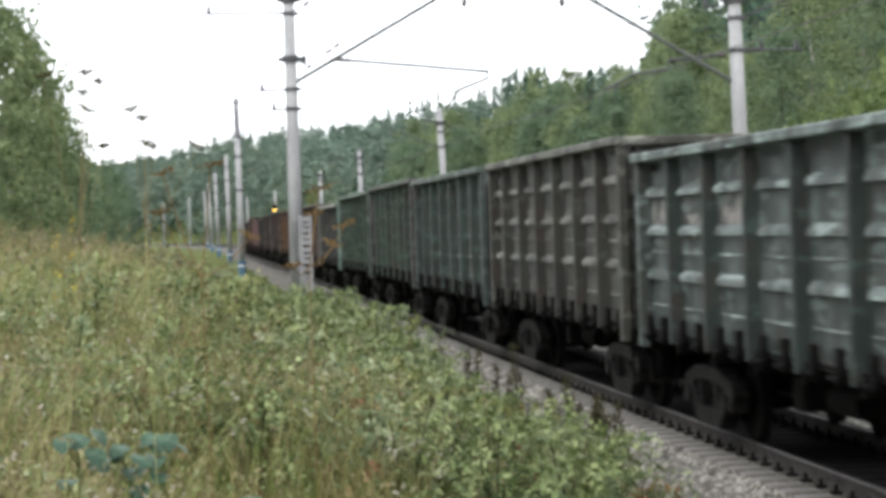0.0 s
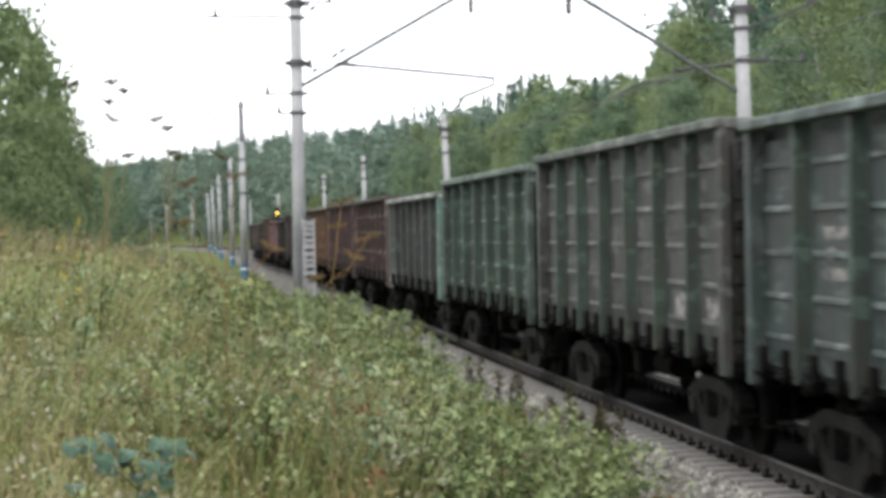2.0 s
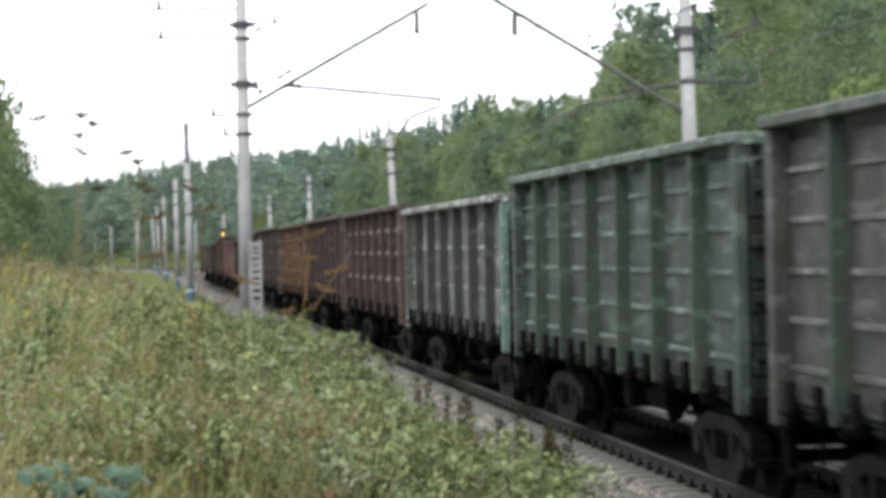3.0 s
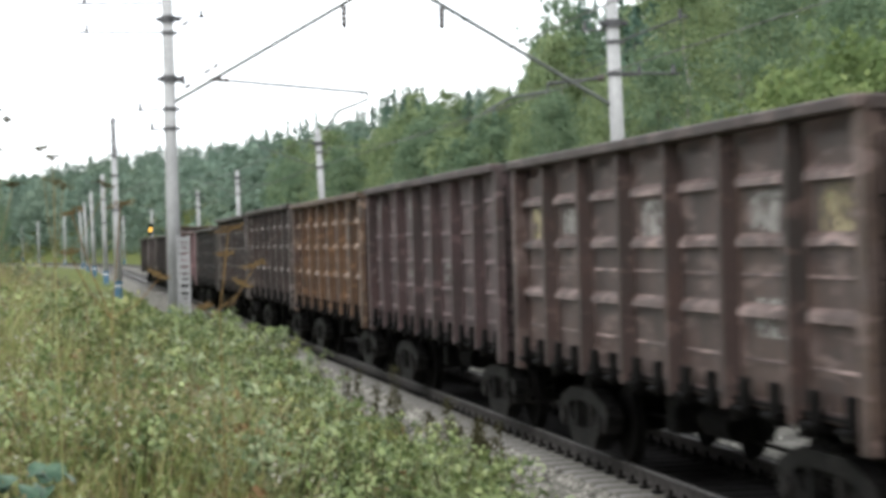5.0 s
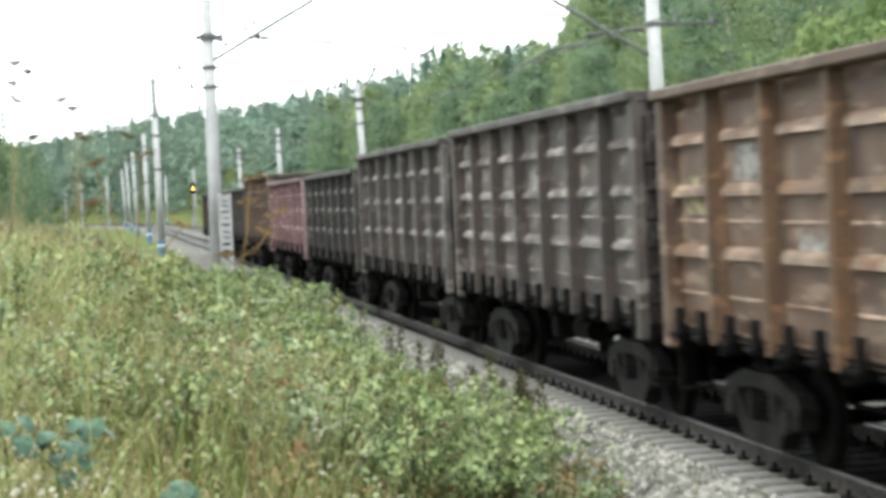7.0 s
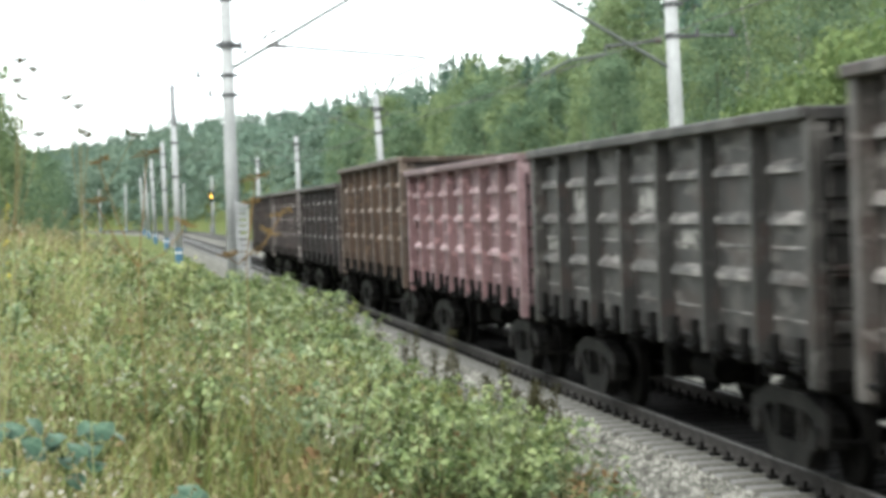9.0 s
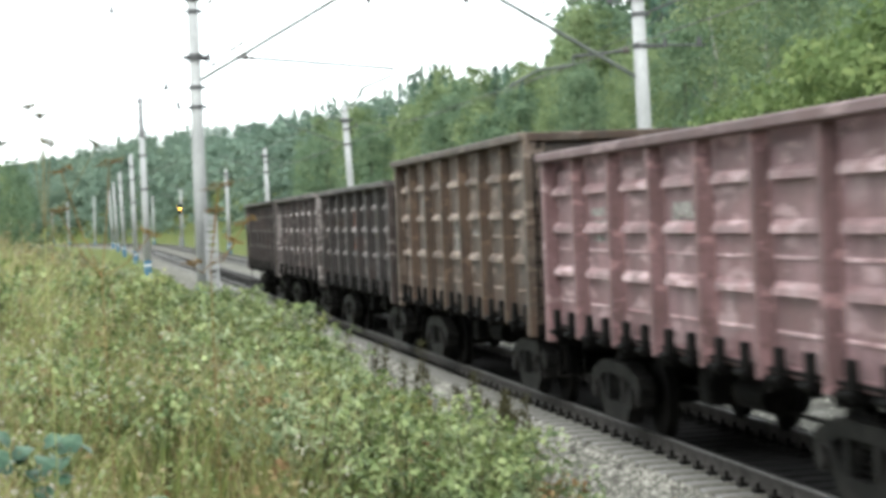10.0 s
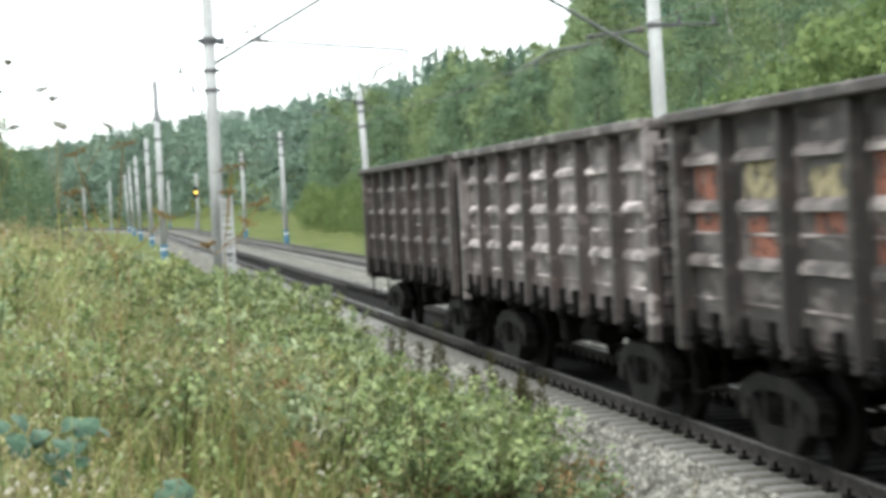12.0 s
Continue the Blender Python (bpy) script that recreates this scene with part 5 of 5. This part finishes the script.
def make_weeds():
    rng = np.random.default_rng(17)
    # grass: tall and fine up the bank, short among the brambles
    x, y = spots(rng, 76000, 5.5, 90, 1.7, left_edge, lambda q: toe(q) - 0.05)
    zone = shrub_zone(x, y)
    keep = rng.uniform(0, 1, len(x)) < 1 - 0.55 * zone
    x, y, zone = x[keep], y[keep], zone[keep]
    roots = np.stack([x, y, ground_z(x, y) - 0.03], 1)
    h = (0.95 - 0.45 * zone) * weed_height(x, y)
    v = blades(roots, h[:, None], 0.0042 * (1 + 0.035 * y)[:, None], rng, 0.5)
    straw = np.tile(rng.uniform(0, 1, len(x)) < 0.07 + 0.35 * patchy(2.3 * x + 4, 0.8 * y) ** 2 * (1 - zone), 2)
    tagged(polys("meadow_grass", v[~straw], 4, GRASS, "stuff"), "uncut yellowing meadow grass on the bank", "grass")
    tagged(polys("straw_grass", v[straw], 4, STRAW, "stuff"), "bleached brownish grass in patches on the bank", "grass")
    # leafy weeds in clumps
    x, y = spots(rng, 9000, 6, 95, 1.6, left_edge, lambda q: toe(q) + 0.05)
    zone = shrub_zone(x, y)
    keep = rng.uniform(0, 1, len(x)) < (0.35 + 0.65 * ease(y, 9, 17)) * (0.62 + 0.38 * zone) * (0.25 + 0.9 * patchy(2.9 * x, 1.7 * y + 1))
    x, y, zone = x[keep], y[keep], zone[keep]
    tall = weed_height(x, y) * rng.uniform(0.6, 1.12, len(x)) * (1 - 0.3 * zone)
    per = 38
    u = rng.uniform(0.05, 1, (len(x), per)) ** 0.6
    r = 0.15 * rng.normal(size=(2, len(x), per))
    px = x[:, None] + r[0] * (1.25 - 0.6 * u)
    py = y[:, None] + r[1] * (1.25 - 0.6 * u)
    pz = ground_z(x, y)[:, None] + tall[:, None] * u
    pts = np.stack([px, py, pz], -1).reshape(-1, 3)
    pick = np.repeat(rng.uniform(0, 1, len(x)), per)
    size = (0.042 * (1 + 0.024 * pts[:, 1]))[:, None]
    for name, lo, hi, mat, words in (("leafy_weeds", 0.0, 0.70, WEED, "dense leafy green weeds on the railway bank"),
                                     ("pale_weeds", 0.70, 0.86, PALE_WEED, "pale grey-green weed leaves on the bank"),
                                     ("reddish_weeds", 0.86, 1.0, RED_WEED, "reddening weed leaves among the green")):
        q = (pick >= lo) & (pick < hi)
        tagged(polys(name, leaves(pts[q], size[q], rng, 0.4, 0.55, 0.55), 4, mat, "stuff"), words, "weeds")
    # stems under them
    stem = blades(np.stack([x, y, ground_z(x, y)], 1), (tall / 0.97)[:, None], 0.005 * (1 + 0.02 * y)[:, None], rng, 0.12)
    tagged(polys("weed_stems", stem, 4, DRY, "stuff"), "brownish weed stems", "weeds")
    # bramble shrubs in a band beside the ballast, low ones along its edge
    mx, my = spots(rng, 560, 15, 72, 1.3, lambda q: -0.02 * q - 1.0, lambda q: toe(q) - 0.95 - 0.8 * ease(26 - q, 0, 6))
    keep = rng.uniform(0, 1, len(mx)) < 0.08 + 0.92 * shrub_zone(mx, my)
    mx, my = mx[keep], my[keep]
    room = 0.30 + 0.70 * ease(toe(my) - mx, 0.7, 2.0)
    grow = (0.55 + 0.75 * patchy(2.1 * mx + 2, 1.3 * my)) * (1 - 0.45 * ease(my, 42, 66))
    leaf, cane = canes(rng, mx, my, 0.62 * room * rng.uniform(0.7, 1.25, len(mx)), 0.98 * room * grow + 0.10, 13, 14, 0.041)
    tint = rng.uniform(0, 1, len(mx))
    for name, lo, hi, mat, words in (("bramble_thicket", 0.0, 0.64, BRAMBLE, "leafy green bramble shrubs on the bank"),
                                     ("pale_bramble_thicket", 0.64, 0.91, PALE_WEED, "bramble shrubs with pale green leaves on the bank"),
                                     ("yellowing_thicket", 0.91, 1.0, YELLOWING, "shrubs with yellow-green leaves on the bank")):
        q = (tint >= lo) & (tint < hi)
        tagged(polys(name, leaf[q].reshape(-1, 4, 3), 4, mat, "stuff"), words, "bushes")
    tagged(polys("bramble_canes", cane, 4, STALK, "stuff"), "thin brown arching bramble canes", "bushes")
    # reddened leaf sprays
    rx, ry = spots(rng, 70, 14, 66, 1.3, lambda q: 0.2 + 0 * q, lambda q: toe(q) - 0.4)
    leaf, cane = canes(rng, rx, ry, np.full(len(rx), 0.22), 0.75 * weed_height(rx, ry) + 0.25, 4, 6, 0.05)
    tagged(polys("red_leaf_sprays", leaf.reshape(-1, 4, 3), 4, RED_WEED, "stuff"), "sprays of reddened bramble leaves", "bushes")
    # dusky shrubs before the poles, brown willowherb up the bank
    dx, dy = spots(rng, 26, 52, 72, 1.0, lambda q: -1.6 + 0 * q, lambda q: 1.5 + 0 * q)
    leaf, cane = canes(rng, dx, dy, rng.uniform(0.4, 0.75, len(dx)), rng.uniform(0.75, 1.25, len(dx)), 12, 14, 0.032)
    tagged(polys("dusky_shrubs", leaf.reshape(-1, 4, 3), 4, DUSKY, "stuff"), "low dusky grey-green shrubs before the poles", "bushes")
    wx, wy = spots(rng, 170, 26, 62, 1.0, lambda q: -0.115 * q - 1.2, lambda q: -0.05 * q - 0.2)
    leaf, cane = canes(rng, wx, wy, rng.uniform(0.25, 0.45, len(wx)), rng.uniform(0.9, 1.5, len(wx)), 9, 16, 0.030)
    tint = rng.uniform(0, 1, len(wx))
    tagged(polys("brown_willowherb", leaf[tint < 0.55].reshape(-1, 4, 3), 4, RED_WEED, "stuff"), "tall willowherb turned reddish brown on the bank", "weeds")
    tagged(polys("olive_willowherb", leaf[tint >= 0.55].reshape(-1, 4, 3), 4, DUSKY, "stuff"), "tall olive-grey willowherb on the bank", "weeds")
    tagged(polys("willowherb_stems", cane, 4, STALK, "stuff"), "thin brown willowherb stems", "weeds")
    # dry stalks and seed heads, mostly up the bank
    x, y = spots(rng, 12000, 6, 85, 1.6, left_edge, lambda q: toe(q) - 0.3)
    keep = rng.uniform(0, 1, len(x)) < (1.0 - 0.9 * shrub_zone(x, y)) * (0.25 + 1.1 * patchy(1.3 * x + 2, 0.7 * y) ** 1.5)
    x, y = x[keep], y[keep]
    roots = np.stack([x, y, ground_z(x, y)], 1)
    v = blades(roots, (1.05 * weed_height(x, y))[:, None], 0.005 * (1 + 0.03 * y)[:, None], rng, 0.22)
    tips = v[len(v) // 2:, 2]
    heads = tips[:, None] + rng.normal(size=(len(tips), 9, 3)) * np.array([0.02, 0.02, 0.08])
    v = np.concatenate([v, leaves(heads.reshape(-1, 3), np.repeat(0.015 * (1 + 0.07 * tips[:, 1]), 9)[:, None], rng, 0.5, 0.2, 0.5)])
    tagged(polys("dry_stalks", v, 4, DRY, "stuff"), "dry brown stalks with seed heads", "dry grass")
    # pale fluffy heads
    x, y = spots(rng, 520, 7, 45, 1.4, left_edge, lambda q: 0.35 * toe(q))
    c = np.stack([x, y, ground_z(x, y) + weed_height(x, y) * rng.uniform(0.75, 1.1, len(x))], 1)
    pts = c[:, None] + rng.normal(size=(len(x), 8, 3)) * np.array([0.04, 0.04, 0.04])
    tagged(polys("pale_seed_heads", leaves(pts.reshape(-1, 3), 0.034, rng, 0.2, 0.5, 0.7), 4, WHITE_FLUFF, "stuff"), "pale withered flower heads among the grass", "seed heads")


make_weeds()


def sprig(name, mat, x, y, height, seed, label, category, group, spread=0.12, leafy=30, size=0.05, heads=None, head_mat=None):
    """A single tall herb: a stem, side twigs and small seed clusters."""
    rng = random.Random(seed)
    nr = np.random.default_rng(seed)
    p = new(name)
    z0 = float(ground_z(x, y))
    p.location = (x, y, z0)
    bm = bmesh.new()
    prev = Vector((0, 0, -0.05))
    pts = []
    for i in range(1, 6):
        c = Vector((rng.uniform(-1, 1) * 0.03 * i, rng.uniform(-1, 1) * 0.03 * i, height * i / 5))
        tube(bm, prev, c, 0.011 - 0.0014 * i, 0.0105 - 0.0016 * i, seg=6, caps=False)
        pts.append(c)
        prev = c
    part("stem", bm, DRY if mat is not HERB_DARK else HERB_DARK, p)
    q = nr.uniform(0.35, 1.0, leafy)
    c = np.stack([nr.normal(size=leafy) * spread * (1.15 - q), nr.normal(size=leafy) * spread * (1.15 - q), q * height], 1)
    cloud = c[:, None] + nr.normal(size=(leafy, 6, 3)) * size
    polys("seed_mass", leaves(cloud.reshape(-1, 3), size * 1.3, nr, 0.4, 0.3, 0.6), 4, mat, "stuff", p)
    return tagged(p, label, category, group)


def make_herbs():
    rng = random.Random(9)
    # dark dock plants along the ballast edge
    for x, y, h in ((5.1, 33.8, 1.15), (4.95, 28.2, 1.0), (5.08, 26.6, 0.9), (5.25, 26.2, 0.95), (4.85, 27.4, 0.85), (4.75, 25.2, 0.85), (5.2, 36.5, 0.8), (5.3, 41.0, 0.8), (5.25, 31.5, 0.7), (4.7, 24.0, 0.8), (5.35, 46.0, 0.8), (5.0, 29.6, 0.7),
                    (4.9, 25.9, 0.75), (5.0, 24.8, 0.7), (4.95, 26.0, 0.95), (5.15, 27.1, 0.8), (4.8, 26.5, 0.8), (5.3, 34.6, 0.8), (4.85, 32.6, 0.75), (5.2, 38.8, 0.9), (4.6, 23.2, 0.6)):
        sprig("dock_plant", HERB_DARK, x, y, 1.15 * h, rng.randint(1, 99), "withered dark brown dock plant beside the ballast", "weed", "dock plants", 0.07, 52, 0.031)
    # goldenrod
    for x, y, h in ((-1.17, 22, 1.72), (-1.35, 22.6, 1.5)):
        g = sprig("goldenrod", YELLOW_FLOWER, x, y, h, rng.randint(1, 99), "goldenrod plant with small yellow blossom", "flower", "goldenrods", 0.05, 12, 0.02)
    # broad blue-green leaves close to the camera
    for x, y, h, s in ((-0.24, 8.0, 0.98, 2), (-0.12, 8.3, 1.06, 3), (-0.42, 7.9, 0.95, 4), (0.2, 8.2, 0.9, 7)):
        nr = np.random.default_rng(s)
        p = new("burdock_plant")
        p.location = (x, y, float(ground_z(x, y)))
        bm = bmesh.new()
        tube(bm, (0, 0, -0.05), (0, 0, h * 0.9), 0.012, 0.006, seg=7)
        part("stem", bm, WEED, p)
        for i in range(7):
            a = nr.uniform(-2.9, -0.25)
            r = nr.uniform(0.04, 0.13)
            z = h * nr.uniform(0.80, 1.0)
            bm = bmesh.new()
            g = bmesh.ops.create_grid(bm, x_segments=4, y_segments=4, size=0.042)
            for v in bm.verts:
                v.co.x *= 1 - 0.35 * abs(v.co.y) / 0.042 * (v.co.y > 0)
                v.co.x *= 1 - 0.75 * (abs(v.co.y) > 0.041)
                v.co.z = 3.0 * abs(v.co.x) ** 1.5 * 0.25 - 5.0 * v.co.y ** 2
            o = part("leaf", bm, BLUE_LEAF, p)
            for f in o.data.polygons:
                f.use_smooth = True
            o.matrix_basis = pose(r * math.cos(a), r * math.sin(a), z, nr.uniform(-55, -15), nr.uniform(-25, 25), math.degrees(a) - 90)
            bm = bmesh.new()
            tube(bm, (0, 0, z - 0.1), (r * math.cos(a), r * math.sin(a), z - 0.004), 0.004, seg=5)
            part("leaf_stalk", bm, WEED, p)
        tagged(p, "herb with broad blue-green drooping leaves", "weed", "broad-leaved herbs")


def umbel_plant(foot, crotch, heads, seed):
    """A dry umbellifer: one stem, forking branches, flat brown heads on fine rays. Places as (x, z) at the plant's distance."""
    nr = np.random.default_rng(seed)
    y = 3.4
    p = new("dry_umbellifer")
    z0 = float(ground_z(foot, y))
    p.location = (foot, y, z0)

    def at(q, dy=0.0):
        return Vector((q[0] - foot, dy, q[1] - z0))
    bm = bmesh.new()
    top = at(crotch)
    mid = Vector((top.x * 0.4, 0.02, top.z * 0.5))
    tube(bm, (0, 0, -0.05), mid, 0.0009, 0.0009, seg=5, caps=False)
    tube(bm, mid, top, 0.0009, 0.0009, seg=7, caps=False)
    part("stem", bm, GRASS if seed == 1 else RUSSET, p)
    for hx, hz, w in heads:
        dy = nr.uniform(-0.12, 0.12)
        end = at((hx, hz - 0.02), dy)
        bm = bmesh.new()
        elbow = top.lerp(end, 0.5) + Vector((0, 0, -0.012))
        sweep(bm, (top, elbow, end), 0.0007 if seed == 1 else 0.0010, 5)
        b = part("branch", bm, DRY if seed == 1 else RUSSET, p)
        bm = bmesh.new()
        pts = []
        tilt = nr.uniform(-0.5, 0.35)
        for i in range(11):
            a = i * 2.4
            r = w * math.sqrt((i + 0.5) / 11)
            tip = end + Vector((math.cos(a) * r, math.sin(a) * r, 0.007 - 0.06 * r + tilt * math.cos(a) * r + nr.normal() * 0.002))
            tube(bm, end, tip, 0.0007, seg=3, caps=False)
            pts.append(tuple(tip))
        tagged(part("ray_fan", bm, STALK if seed == 1 else RUSSET, b), kind="stuff")
        pts = np.array(pts)
        cloud = pts[:, None] + nr.normal(size=(len(pts), 5, 3)) * np.array([0.004, 0.004, 0.0012])
        cl = leaves(cloud.reshape(-1, 3), 0.0045 if seed == 1 else 0.0050, nr, 0.2, 0.3, 0.7)
        polys("seed_head", cl, 4, STALK if seed == 1 else RUSSET, "stuff", b)
    return tagged(p, "tall dry brown umbellifer with flat seed heads", "weed", "dry umbellifers")


def make_umbels():
    umbel_plant(-0.30, (-0.17, 2.72), ((-0.215, 3.000, 0.016), (-0.150, 3.004, 0.012), (-0.135, 2.996, 0.010), (-0.155, 2.972, 0.014), (-0.150, 2.948, 0.016), (-0.128, 2.890, 0.013)), 1)
    umbel_plant(-0.05, (-0.065, 2.74), ((-0.082, 2.944, 0.013), (-0.064, 2.930, 0.011), (-0.062, 2.896, 0.017), (-0.050, 2.884, 0.014), (0.020, 2.886, 0.015)), 1)
    umbel_plant(0.05, (0.02, 2.66), ((0.040, 2.856, 0.024), (-0.036, 2.845, 0.020), (-0.042, 2.782, 0.018), (0.100, 2.740, 0.016)), 5)
    umbel_plant(0.20, (0.190, 2.672), ((0.212, 2.812, 0.026), (0.252, 2.752, 0.022), (0.202, 2.772, 0.016), (0.235, 2.722, 0.014), (0.160, 2.690, 0.014)), 5)


make_herbs()
make_umbels()


def motions():
    step = 0.5
    times = [i * step for i in range(int(12 / step) + 1)]
    for k, w in enumerate(WAGONS):
        walk(w, [(t, pose(NEAR_TRACK, wagon_start(k, t), 0)) for t in times])
    n = 12 * FPS
    for k, w in enumerate(WAGONS):
        for bogie in [c for c in w.children if c.name.startswith("bogie")]:
            for ws in [c for c in bogie.children if c.name.startswith("wheelset")]:
                q = ws.location.y
                rows = []
                for i in range(n + 1):
                    turn = math.degrees((wagon_start(k, 0) - wagon_start(k, i / FPS)) / 0.475) % 360
                    rows.append((i / FPS, pose(0, q, 0.475, turn, 0, 0)))
                walk(ws, rows)


motions()
